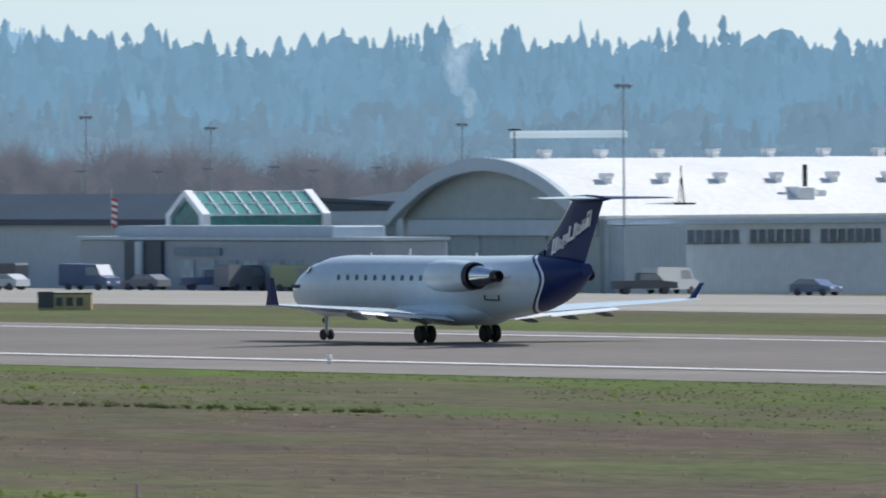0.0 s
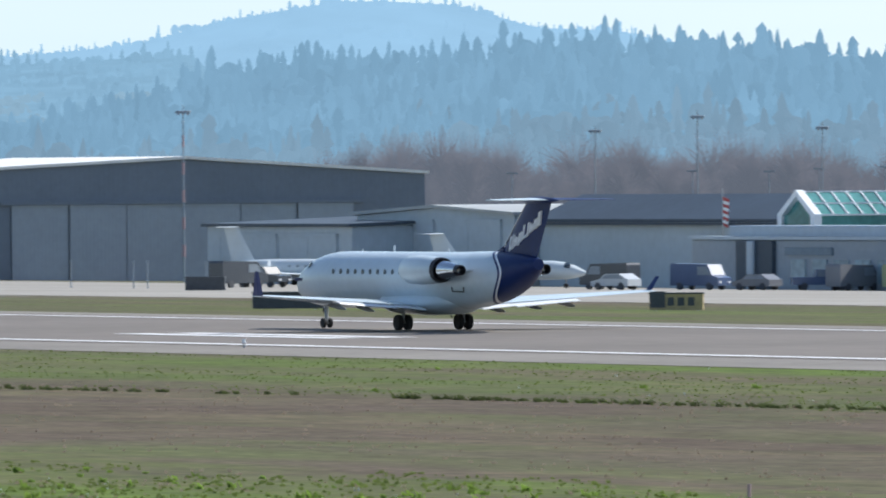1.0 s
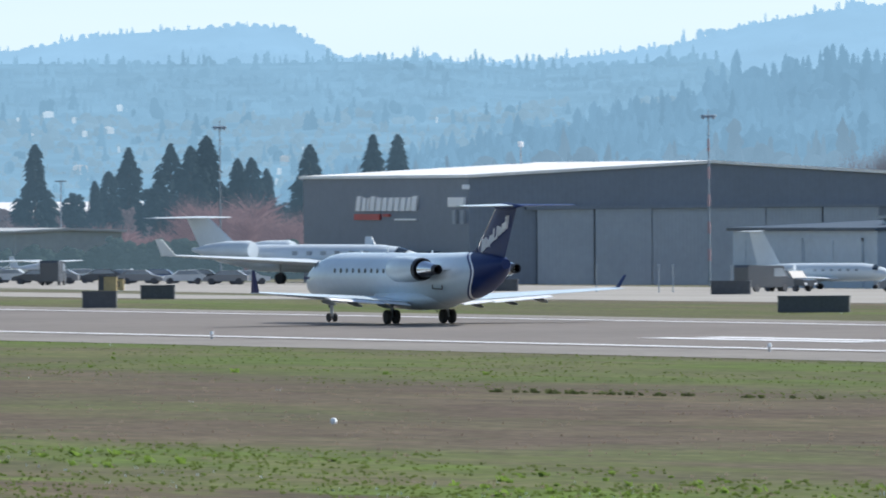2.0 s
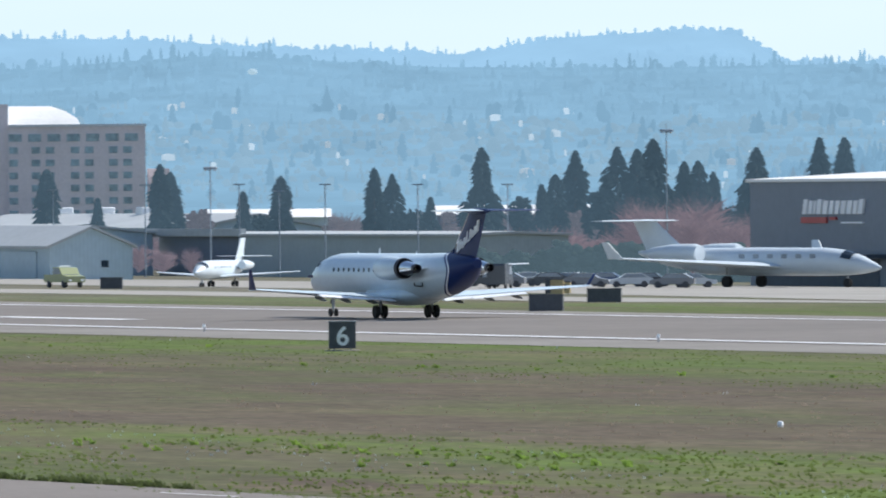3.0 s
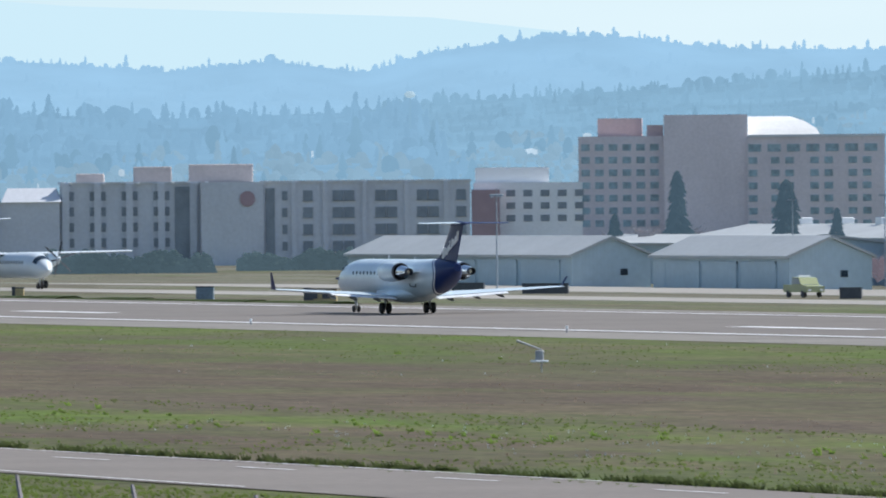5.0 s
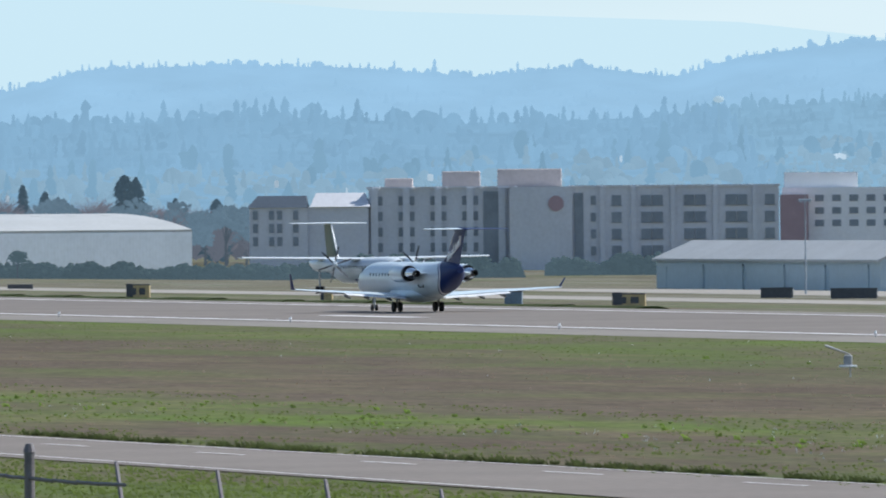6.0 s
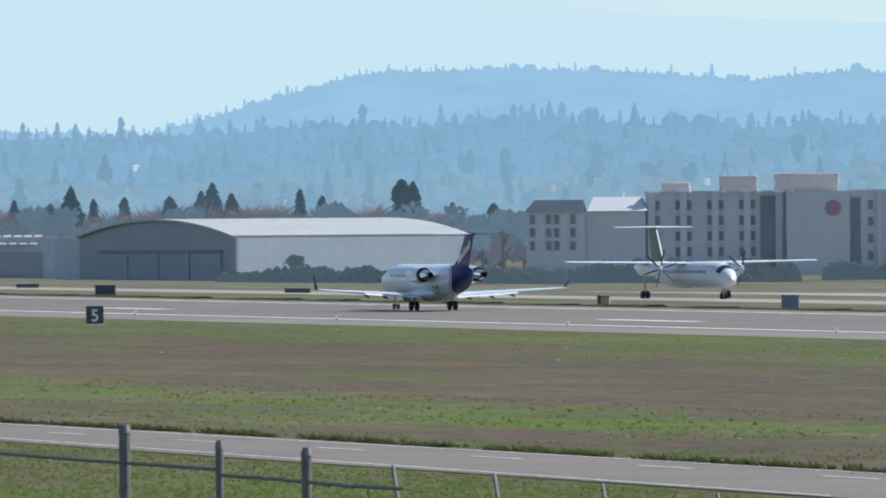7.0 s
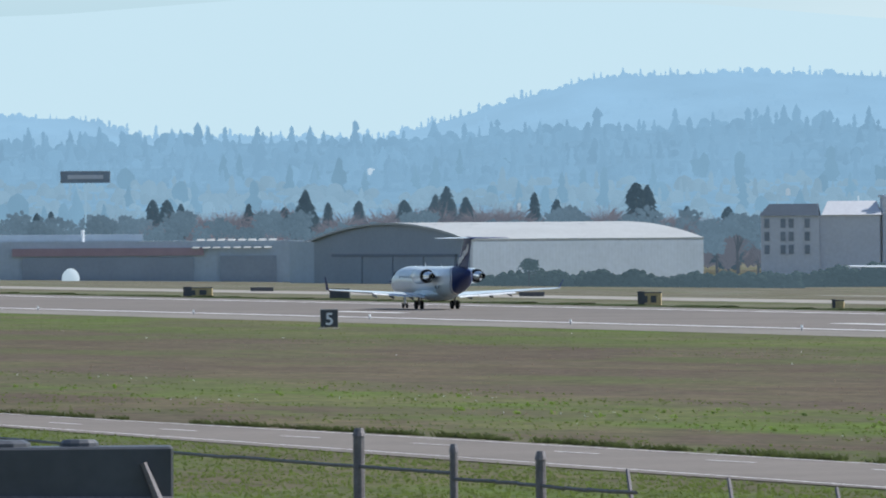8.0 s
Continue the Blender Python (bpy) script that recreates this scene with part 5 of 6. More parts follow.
def regional_jet():
    p = thing("regional_jet", "white twin-engined regional jet with navy blue T-tail rolling on the runway", "airplane")
    ZC, R = 2.33, 1.345
    nose = [(13.9, .04, 1.95), (13.75, .28, 1.97), (13.3, .62, 2.02), (12.6, .92, 2.1), (11.7, 1.14, 2.2), (10.6, 1.28, 2.28), (9.6, 1.335, 2.32)]
    st = ([-10.9, -10.6, -10.0, -9.2, -8.2, -6.8, -5.0, -3.2, 8.6], [.26, .40, .62, .86, 1.05, 1.22, 1.32, 1.345, 1.345], [3.12, 3.06, 2.95, 2.8, 2.64, 2.5, 2.38, 2.33, 2.33])
    K = 36

    def skin(s0, sweep, grow=0.0):
        """A section that lies further aft along the flanks than on the crown and belly."""
        out = []
        for j in range(K):
            c, d = math.cos(6.28319 * j / K), math.sin(6.28319 * j / K)
            s1 = s0 - sweep * abs(c) ** 1.6
            r = float(np.interp(s1, st[0], st[1])) + grow
            out.append((s1, c * r, float(np.interp(s1, st[0], st[2])) + d * r))
        return out
    rings = [body_ring(*q, k=K) for q in nose] + [body_ring(s, R, ZC, k=K) for s in (8.6, 5, 2, -1)] + [skin(-3.0, 0), skin(-4.2, .3), skin(-5.2, .8), skin(-6.0, 1.3), skin(-6.7, 1.9)]
    fus = part("fuselage", Geo().loft(rings), M_WHITE, p, "gloss white fuselage", True)
    part("tail_cone", Geo().loft([skin(-6.7, 1.9, .004), skin(-7.3, 1.7, .004), skin(-8.0, 1.4), skin(-8.8, .9), skin(-9.6, .4), skin(-10.4, 0), skin(-10.7, 0), skin(-10.9, 0)]), M_NAVY, p, "navy blue tail cone", True)
    part("tail_stripe", Geo().loft([skin(-6.95, 1.82, .012), skin(-7.17, 1.74, .012)], caps=False), M_STRIPE, p, "white stripe round the tail", True)
    part("belly_fairing", Geo().loft([body_ring(4.2, .5, 1.35, .5), body_ring(3.2, 1.25, 1.3, .42), body_ring(0, 1.42, 1.28, .42), body_ring(-2.6, 1.3, 1.3, .42), body_ring(-4.4, .5, 1.4, .4)]), M_WHITE, p, smooth=True)
    for i in range(14):
        s = 8.0 - .79 * i
        for side in (1, -1):
            part("cabin_window", Geo().loft([[(s + .13 * math.cos(a) * q, side * (1.298 + o), 2.68 + .19 * math.sin(a) * q) for a in [6.28319 * j / 10 for j in range(10)]] for q, o in ((1, -.02), (1, .012))]), M_CABIN, fus)
    for side in (1, -1):
        part("cockpit_window", Geo().add([(12.2, side * .62, 2.92), (11.5, side * .98, 2.78), (11.0, side * 1.08, 3.05), (11.5, side * .72, 3.22), (12.15, side * .6, 2.95), (11.45, side * .95, 2.82), (10.95, side * 1.05, 3.06), (11.45, side * .7, 3.2)],
             [(0, 1, 2, 3), (4, 7, 6, 5), (0, 4, 5, 1), (1, 5, 6, 2), (2, 6, 7, 3), (3, 7, 4, 0)]), M_GLASS, fus)
        part("nose_mark", Geo().box(11.6, side * 1.13, 2.25, 12.5, side * 1.02, 2.4), M_NAVY, fus)
    part("door_outline", Geo().tube((-4.6, 1.30, 1.85), (-4.6, 1.33, 2.05), .03, k=5).tube((-4.6, 1.30, 1.85), (-5.7, 1.26, 1.83), .03, k=5).tube((-5.7, 1.26, 1.83), (-5.7, 1.28, 2.05), .03, k=5), M_DARKMETAL, fus)
    for s, h in ((4.2, .3), (7.6, .12), (-1.5, .14)):
        part("blade_antenna", Geo().prism([(s, 3.64), (s - .22, 3.64), (s - .26, 3.67 + h), (s - .14, 3.67 + h)], "y", -.02, .02), M_STRIPE, fus)
    part("drain_mast", Geo().prism([(-.2, 1.0), (-.5, 1.0), (-.6, .75)], "y", .5, .55), M_DARKMETAL, fus)
    for side in (1, -1):
        w = part("wing", foil((3.3, -1.55, 1.12), (-1.75, -3.05, 1.72), side * 1.0, side * 10.3), M_WHITE, p, "white swept wing", True)
        part("wing_leading_edge", foil((3.36, 3.1, 1.12), (-1.69, -1.82, 1.72), side * 1.4, side * 10.25, thick=.8), M_CHROME, w, "bright metal leading edge", True)
        # lowered flaps
        for a0, a1 in ((1.5, 3.1), (3.15, 6.3)):
            r = lambda yy: (-1.55 + (-3.05 + 1.55) * (yy - 1) / 9.3, 1.12 + .6 * (yy - 1) / 9.3)
            (t0, z0), (t1, z1) = r(a0), r(a1)
            g = Geo()
            g.loft([[(t0 + .35, side * a0, z0 + .02), (t0 - .66, side * a0, z0 - .16), (t0 - .69, side * a0, z0 - .20), (t0 + .3, side * a0, z0 - .12)],
                    [(t1 + .3, side * a1, z1 + .02), (t1 - .48, side * a1, z1 - .11), (t1 - .51, side * a1, z1 - .15), (t1 + .26, side * a1, z1 - .10)]])
            part("flap", g, M_STRIPE, w, "white lowered flap")
        for yy in (2.6, 4.4, 6.0):
            t = -1.55 - 1.5 * (yy - 1) / 9.3
            z = 1.12 + .6 * (yy - 1) / 9.3
            part("flap_fairing", Geo().loft([[(t + 1.2, side * yy + .1 * math.cos(a), z - .2 + .08 * math.sin(a)) for a in (0, 1.57, 3.14, 4.71)],
                 [(t + .2, side * yy + .13 * math.cos(a), z - .28 + .13 * math.sin(a)) for a in (0, 1.57, 3.14, 4.71)],
                 [(t - .55, side * yy + .03 * math.cos(a), z - .38 + .03 * math.sin(a)) for a in (0, 1.57, 3.14, 4.71)]]), M_STEEL, w)
        g = Geo()
        y0, z0 = side * 10.3, 1.72
        up, tail = (1.15, -2.95) if side > 0 else (.7, -2.45)
        g.loft([[(-1.85, y0, z0), ((tail - 1.85) / 2, y0 + .04, z0 + .02), (tail, y0, z0), ((tail - 1.85) / 2, y0 - .04, z0 - .02)],
                [(tail + .2, y0 + side * .34, z0 + up), (tail + .05, y0 + side * .34 + .03, z0 + up), (tail - .2, y0 + side * .34, z0 + up), (tail + .05, y0 + side * .34 - .03, z0 + up)]])
        part("winglet", g, M_NAVY, w, "navy upturned winglet")
        # engine on its pylon
        ez, ey = 2.86, side * 2.22
        prof = [(-1.95, .5), (-2.0, .58), (-2.3, .66), (-3.2, .69), (-4.3, .665), (-5.2, .60)]
        ring = lambda s, r: [(s, ey + r * math.cos(6.28319 * j / 24), ez + r * math.sin(6.28319 * j / 24)) for j in range(24)]
        nac = part("engine_nacelle", Geo().loft([ring(s, r) for s, r in prof], caps=False), M_WHITE, p, "white engine nacelle", True)
        part("fan_nozzle", Geo().loft([ring(s, r) for s, r in ((-5.2, .605), (-5.5, .57), (-5.5, .53), (-5.1, .5), (-4.9, .2))]), M_DARKMETAL, nac, "sooty dark fan nozzle", True)
        part("core_cone", Geo().loft([ring(s, r) for s, r in ((-5.0, .5), (-5.6, .46), (-6.4, .35), (-7.0, .25))]), M_CHROME, nac, "polished exhaust cone", True)
        part("tail_pipe", Geo().loft([ring(s, r) for s, r in ((-7.0, .262), (-7.35, .24), (-7.35, .2), (-6.9, .1))]), M_DARKMETAL, nac, smooth=True)
        part("inlet_lip", Geo().loft([ring(s, r) for s, r in ((-2.0, .585), (-1.93, .53), (-2.0, .48), (-2.6, .47), (-2.7, .1))]), M_CHROME, nac, smooth=True)
        g = Geo()
        g.loft([[(-3.0, side * 1.2, 2.75), (-3.0, side * 1.2, 2.95), (-6.9, side * .95, 2.9), (-6.9, side * .95, 2.8)],
                [(-2.8, side * 1.75, 2.75), (-2.8, side * 1.75, 2.98), (-5.6, side * 1.75, 2.9), (-5.6, side * 1.75, 2.82)]])
        part("pylon", g, M_WHITE, p)
        wheel_pair(p, 0, side * 1.59, .37, .24, .24, 1.15)
        part("gear_door", Geo().prism([(.35, .55), (.5, .62), (1.25, 1.12), (1.15, 1.16)], "y", side * 1.2 - .03, side * 1.2 + .03), M_DARKMETAL, p)
    ng = wheel_pair(p, 11.39, 0, .235, .14, .17, 1.3, "nose_gear")
    part("landing_light", Geo().cbox(11.45, -.12, .75, 11.6, .12, .95, .03), M_DARKMETAL, ng)
    fin = part("fin", foil((-6.7, -10.55, 0), (-9.75, -12.25, 0), 3.15, 6.0, "z", .075), M_NAVY, p, "navy blue swept fin", True)
    part("fin_fillet", Geo().prism([(-5.6, 3.62), (-7.4, 3.4), (-7.5, 3.95), (-6.9, 3.74)], "y", -.09, .09), M_NAVY, p)
    part("fin_leading_edge", foil((-6.65, -6.82, 0), (-9.68, -9.85, 0), 3.25, 5.95, "z", .6), M_CHROME, fin, smooth=True)
    part("fin_bullet", Geo().loft([body_ring(s, r, 6.08, .8, 12) for s, r in ((-9.3, .03), (-9.8, .17), (-11, .22), (-12.3, .14), (-12.9, .03))]), M_NAVY, p, smooth=True)
    # emblem on the fin: slanted pale blocks rising aft
    for side in (1, -1):
        x0, z0 = -8.2, 3.72
        for i, wd in enumerate((.5, .42, .42, .72, .42, .38, .34)):
            th = .172 - .01 * i
            up = .66 if i in (0, 3, 6) else .46
            dn = .12 if i == 2 else 0
            st_w = .13
            # two slanted stems joined by one bar, at a different height from block to block
            g = Geo()
            bar = up * (.12, .55, .2, .1, .5, .78, .7)[i]
            for f0, f1, za, zb in ((0, st_w / wd, -dn, up), (.8 - st_w / wd, .8, 0, up * (1 if i not in (1, 4) else .8)), (.1, .75, bar - .06, bar + .07)):
                q = [(x0 - wd * f0 - .3 * za, z0 + .3 * wd * f0 + za), (x0 - wd * f1 - .3 * za, z0 + .3 * wd * f1 + za), (x0 - wd * f1 - .3 * zb, z0 + .3 * wd * f1 + zb), (x0 - wd * f0 - .3 * zb, z0 + .3 * wd * f0 + zb)]
                g.loft([[(a, side * (th + o), c) for a, c in q] for o in (-.08, .012)])
            part("fin_emblem_block", g, M_STRIPE, fin, "pale slanted block of the fin emblem")
            x0 -= wd * .96
            z0 += wd * .40
    # the far half's backlit shade is put into its colour as navy
    for side in (1, -1):
        part("tailplane", foil((-9.95, -12.2, 6.1), (-11.7, -12.75, 6.1), side * .1, side * 3.15, thick=.09), M_WHITE if side > 0 else M_NAVY, p, "white tailplane" if side > 0 else "tailplane darkened to navy for its backlit shade", True)
    return p


def turboprop():
    p = thing("turboprop_airliner", "white high-winged turboprop airliner taxiing with a dark green tail", "airplane")
    rings = [body_ring(*q) for q in ((13.2, .05, 2.3), (12.8, .45, 2.35), (12, .9, 2.5), (11, 1.2, 2.65), (10, 1.33, 2.72))] + [body_ring(s, 1.345, 2.75) for s in (8, 3, -2, -5)] + \
            [body_ring(-8, 1.05, 3.1), body_ring(-10.5, .5, 3.5), body_ring(-11.5, .15, 3.7)]
    fus = part("fuselage", Geo().loft(rings), M_FARPAINT, p, "white fuselage", True, pose(0, 0, -.3))
    part("windscreen", Geo().loft([body_ring(s, r, z, k=16)[1:8] for s, r, z in ((11.9, .955, 2.53), (11.2, 1.17, 2.66))], caps=False), M_GLASS, fus, smooth=True)
    for i in range(16):
        for side in (1, -1):
            part("cabin_window", Geo().box(8.5 - .85 * i, side * 1.3, 2.9, 8.8 - .85 * i, side * 1.34, 3.25), M_GLASS, fus)
    part("fin", foil((-7.5, -11.2, 0), (-10.0, -12.3, 0), 3.1, 7.3, "z", .1), M_DARKGREEN, p, "dark green fin with a pale face", True)
    part("fin_face", foil((-7.44, -7.7, 0), (-9.94, -10.2, 0), 3.2, 7.2, "z", .9), M_FARPAINT, p, smooth=True)
    for side in (1, -1):
        part("tailplane", foil((-9.8, -12.3, 7.35), (-10.6, -12.0, 7.35), side * .05, side * 4.2, thick=.1), M_FARPAINT, p, smooth=True)
        w = part("wing", foil((1.6, -1.2, 3.62), (1.2, -.4, 3.85), side * .2, side * 13.6, thick=.14), M_FARPAINT, p, "long straight white wing", True)
        ring = lambda s, r, z: [(s, side * 4.4 + r * math.cos(6.28319 * j / 14), z + r * 1.2 * math.sin(6.28319 * j / 14)) for j in range(14)]
        nac = part("engine_nacelle", Geo().loft([ring(3.6, .3, 3.1), ring(3.2, .5, 3.05), ring(2, .6, 3.0), ring(-2, .55, 3.05), ring(-4, .15, 3.3)]), M_WHITE, p, smooth=True)
        pr = part("propeller", Geo().tube((3.55, side * 4.4, 3.1), (4.2, side * 4.4, 3.1), .28, .05, 10), M_FARPAINT, nac, "dark six-bladed propeller with pale spinner")
        for k in range(6):
            a = 6.28319 * k / 6 + .3
            c, s = math.cos(a), math.sin(a)
            part("blade", Geo().loft([[(3.75 + o, side * 4.4 + c * q - s * wd, 3.1 + s * q + c * wd) for o, wd in ((.04, -wv), (-.02, wv), (-.06, wv), (.0, -wv))] for q, wv in ((.25, .05), (1.0, .09), (1.9, .06))]), M_FARTYRE, pr)
        wheel_pair(p, -1.0, side * 4.4, .43, .26, .26, 2.8)
    wheel_pair(p, 10.5, 0, .33, .2, .2, 1.6, "nose_gear")
    return p


def business_jet(name, label, m, length=19.0, tail_h=5.6, fin_mat=None, t_tail=True, slim=1.0, winglets=False):
    p = thing(name, label, "airplane", m)
    k = length / 19.0
    S = lambda *a: [v * k for v in a]
    rings = [body_ring(*S(s, r * slim, z - 2.2 * (1 - slim)), k=20) for s, r, z in ((9.6, .04, 1.7), (9.2, .3, 1.72), (8.2, .7, 1.85), (7, .98, 1.98), (5.5, 1.1, 2.05), (0, 1.12, 2.06), (-4, 1.05, 2.1), (-7, .7, 2.35), (-9.2, .15, 2.6))]
    part("fuselage", Geo().loft(rings), M_FARPAINT, p, "gloss white fuselage", True)
    for i in range(6):
        for side in (1, -1):
            part("cabin_window", Geo().box(*S(4.8 - 1.1 * i, side * 1.04 * slim, 2.2 - 2.0 * (1 - slim)), *S(5.2 - 1.1 * i, side * 1.1 * slim, 2.45 - 2.0 * (1 - slim))), M_FARGLASS, p)
    part("windscreen", Geo().loft([body_ring(*S(s, r * slim, z - 2.2 * (1 - slim)), k=16)[1:8] for s, r, z in ((7.7, .87, 1.93), (7.0, 1.0, 2.0))], caps=False), M_GLASS, p)
    f = fin_mat or M_FARPAINT
    zt = tail_h
    part("fin", foil((-5.4 * k, -8.6 * k, 0), (-7.9 * k, -9.7 * k, 0), (2.7 - 2.4 * (1 - slim)) * k, zt, "z", .1), f, p, smooth=True)
    zh = zt if t_tail else zt * .62
    for side in (1, -1):
        part("tailplane", foil((-7.8 * k, -9.8 * k, zh), (-9.1 * k, -10.1 * k, zh), side * .05, side * 3.3 * k, thick=.09), M_FARPAINT, p, smooth=True)
        part("wing", foil((2.6 * k, -2.2 * k, 1.2 * k), (-2.4 * k, -3.6 * k, 1.75 * k), side * .8 * k, side * 8.9 * k), M_FARPAINT, p, smooth=True)
        if winglets:
            part("winglet", Geo().loft([[(-2.5 * k, side * 8.85 * k, 1.72 * k), (-3.6 * k, side * 8.85 * k, 1.72 * k), (-3.6 * k, side * 8.92 * k, 1.75 * k), (-2.5 * k, side * 8.92 * k, 1.75 * k)],
                 [(-3.3 * k, side * 9.2 * k, 2.7 * k), (-3.8 * k, side * 9.2 * k, 2.7 * k), (-3.8 * k, side * 9.24 * k, 2.7 * k), (-3.3 * k, side * 9.24 * k, 2.7 * k)]]), M_FARPAINT, p)
        ring = lambda s, r: [(s * k, side * 1.75 * k + r * k * math.cos(6.28319 * j / 16), (2.55 - 2.2 * (1 - slim)) * k + r * k * math.sin(6.28319 * j / 16)) for j in range(16)]
        part("engine_nacelle", Geo().loft([ring(-2.9, .48), ring(-3.2, .58), ring(-5, .56), ring(-6.6, .36)]), M_FARPAINT, p, smooth=True)
        wheel_pair(p, -1 * k, side * 1.5 * k, .34 * k, .2, .2, 1.2 * k)
    wheel_pair(p, 7 * k, 0, .26 * k, .15, .15, 1.3 * k, "nose_gear")
    return p


JET = regional_jet()
PROP = turboprop()


def on_field(x, y, rz=0.0, lift=0.03):
    return pose(x, y, ground(y) + lift, 0, 0, rz)


business_jet("business_jet", "large white business jet parked by the dark hangar", on_field(-1092.7, 474.3, 25), 33.6, 6.9, None, True, .74, True)
business_jet("business_jet", "white business jet parked nose-in on the apron", on_field(-1051.4, 399.5, -39), 15.5, 4.7, None, False)
business_jet("business_jet", "small white business jet parked before the pale hangar", on_field(-997.7, 486.6, 40), 15.0, 5.6)
business_jet("business_jet", "white business jet parked before the low hangar", on_field(-944, 482, 45), 15.0, 5.0)


def light_aircraft(m):
    p = thing("light_aircraft", "small white high-winged propeller plane tied down beside the apron", "airplane", m, "light aircraft")
    part("fuselage", Geo().loft([body_ring(s, r, z, k=12) for s, r, z in ((2.6, .2, 1.2), (2.2, .45, 1.2), (1, .62, 1.35), (-.6, .58, 1.45), (-3, .25, 1.45), (-4.6, .08, 1.5))]), M_FARPAINT, p, smooth=True)
    part("cabin_glass", Geo().loft([body_ring(s, r, z, k=12)[1:6] for s, r, z in ((1.05, .63, 1.36), (.2, .62, 1.42))], caps=False), M_GLASS, p)
    part("fin", foil((-3.4, -4.7, 0), (-4.2, -4.9, 0), 1.5, 2.7, "z", .1), M_FARPAINT, p)
    part("propeller", Geo().box(2.6, -.08, .3, 2.66, .08, 2.1), M_DARKMETAL, p)
    for side in (1, -1):
        part("wing", foil((1.1, -.5, 2.1), (.9, -.3, 2.2), side * .02, side * 5.4, thick=.14), M_FARPAINT, p)
        part("wing_strut", Geo().tube((.4, side * .6, 1.1), (.3, side * 2.6, 2.08), .04, k=5), M_FARPAINT, p)
        part("tailplane", foil((-3.9, -4.8, 1.55), (-4.2, -4.7, 1.55), side * .02, side * 1.7, thick=.1), M_FARPAINT, p)
        part("main_wheel", Geo().tube((-.1, side * 1.1, .22), (-.1, side * 1.25, .22), .22, k=12), M_RUBBER, p)
        part("gear_leg", Geo().tube((-.1, side * .4, .95), (-.1, side * 1.15, .25), .05, k=5), M_STEEL, p)
    part("nose_wheel", Geo().tube((1.9, -.07, .2), (1.9, .07, .2), .2, k=12).tube((1.9, 0, .3), (1.9, 0, 1.0), .04, k=5), M_RUBBER, p)
    return p


for az, d, rz in ((68.12, 1225, -15), (67.85, 1230, 30)):
    light_aircraft(on_field(*polar(az, d), rz))


# ---- vehicles and apron clutter ----
def vehicle(name, label, m, paint, kind="car", group=""):
    v = thing(name, label, "van" if kind == "van" else "pickup truck" if kind == "pickup" else "car", m, group)
    if kind == "car":
        L, H, prof = 4.5, 1.45, [(-2.25, .35), (2.25, .35), (2.25, .75), (1.2, .95), (.5, 1.42), (-1.2, 1.45), (-2.0, 1.0), (-2.25, .95)]
    elif kind == "pickup":
        L, H, prof = 5.6, 1.9, [(-2.8, .5), (2.8, .5), (2.8, 1.05), (1.5, 1.2), (.9, 1.85), (-.6, 1.9), (-.7, 1.2), (-2.8, 1.2)]
    else:
        L, H, prof = 5.8, 2.4, [(-2.9, .4), (2.9, .4), (2.9, 1.1), (2.2, 1.3), (1.6, 2.3), (-2.8, 2.4), (-2.9, 2.2)]
    part("body", Geo().prism(prof, "y", -.9, .9), paint, v)
    for side in (1, -1):
        part("side_glass", Geo().prism({"car": [(.95, 1.0), (.42, 1.36), (-1.1, 1.38), (-1.7, 1.0)], "pickup": [(1.3, 1.25), (.82, 1.78), (-.5, 1.8), (-.55, 1.25)], "van": [(2.0, 1.35), (1.5, 2.1), (.4, 2.1), (.4, 1.35)]}[kind], "y", side * .9, side * .915), M_FARGLASS, v)
        for s in (L * .31, -L * .31):
            part("wheel", Geo().tube((s, side * .68, .34), (s, side * .92, .34), .34, k=14), M_FARTYRE, v)
    part("windscreen", Geo().box(*{"car": (.52, -.75, .98, 1.1, .75, 1.02), "pickup": (.95, -.75, 1.2, 1.5, .75, 1.24), "van": (1.65, -.75, 1.3, 2.2, .75, 1.34)}[kind]), M_FARGLASS, v)
    for side in (1, -1):
        part("headlight", Geo().cbox(L / 2 - .04, side * .62 - .15, .62, L / 2 + .03, side * .62 + .15, .78, .02), M_STRIPE, v)
    return v


tr = vehicle("pickup_truck", "yellow-green service pickup truck standing on the apron edge", on_field(-1010.9, 368.6, 3), M_CARPAINT[3], "pickup")
part("light_bar", Geo().cbox(-.1, -.6, 1.91, .15, .6, 2.05, .03), M_STRIPE, tr)
rng = random.Random(9)
for i in range(15):
    az = 66.85 + .105 * i
    x, y = polar(az, 1165 + rng.uniform(-25, 40))
    vehicle("parked_car", "parked car in a row beside the apron", on_field(x, y, rng.choice((60, 240, 75, 250))), M_CARPAINT[(0, 2, 1, 0, 4, 2, 0, 1)[i % 8]], "car", "parked cars")
vehicle("black_van", "dark van parked beside the apron", on_field(*polar(67.81, 1110), 150), M_CARPAINT[1], "van")
for i, (az, d, kind, paint) in enumerate(((62.0, 1040, "van", 4), (61.72, 1045, "car", 2), (61.4, 1050, "pickup", 4), (61.24, 1045, "van", 2), (60.95, 1040, "van", 3), (62.42, 1030, "car", 0),
                                         (59.25, 1010, "pickup", 1), (59.12, 1025, "van", 0), (58.4, 1000, "car", 4), (62.45, 1040, "van", 1), (63.6, 1050, "car", 2), (64.29, 1030, "van", 1), (64.17, 1040, "pickup", 1), (60.25, 1030, "van", 0))):
    vehicle("service_vehicle", "service vehicle standing before the terminal", on_field(*polar(az, d), (20, 200, 70, 110)[i % 4]), M_CARPAINT[paint], kind)


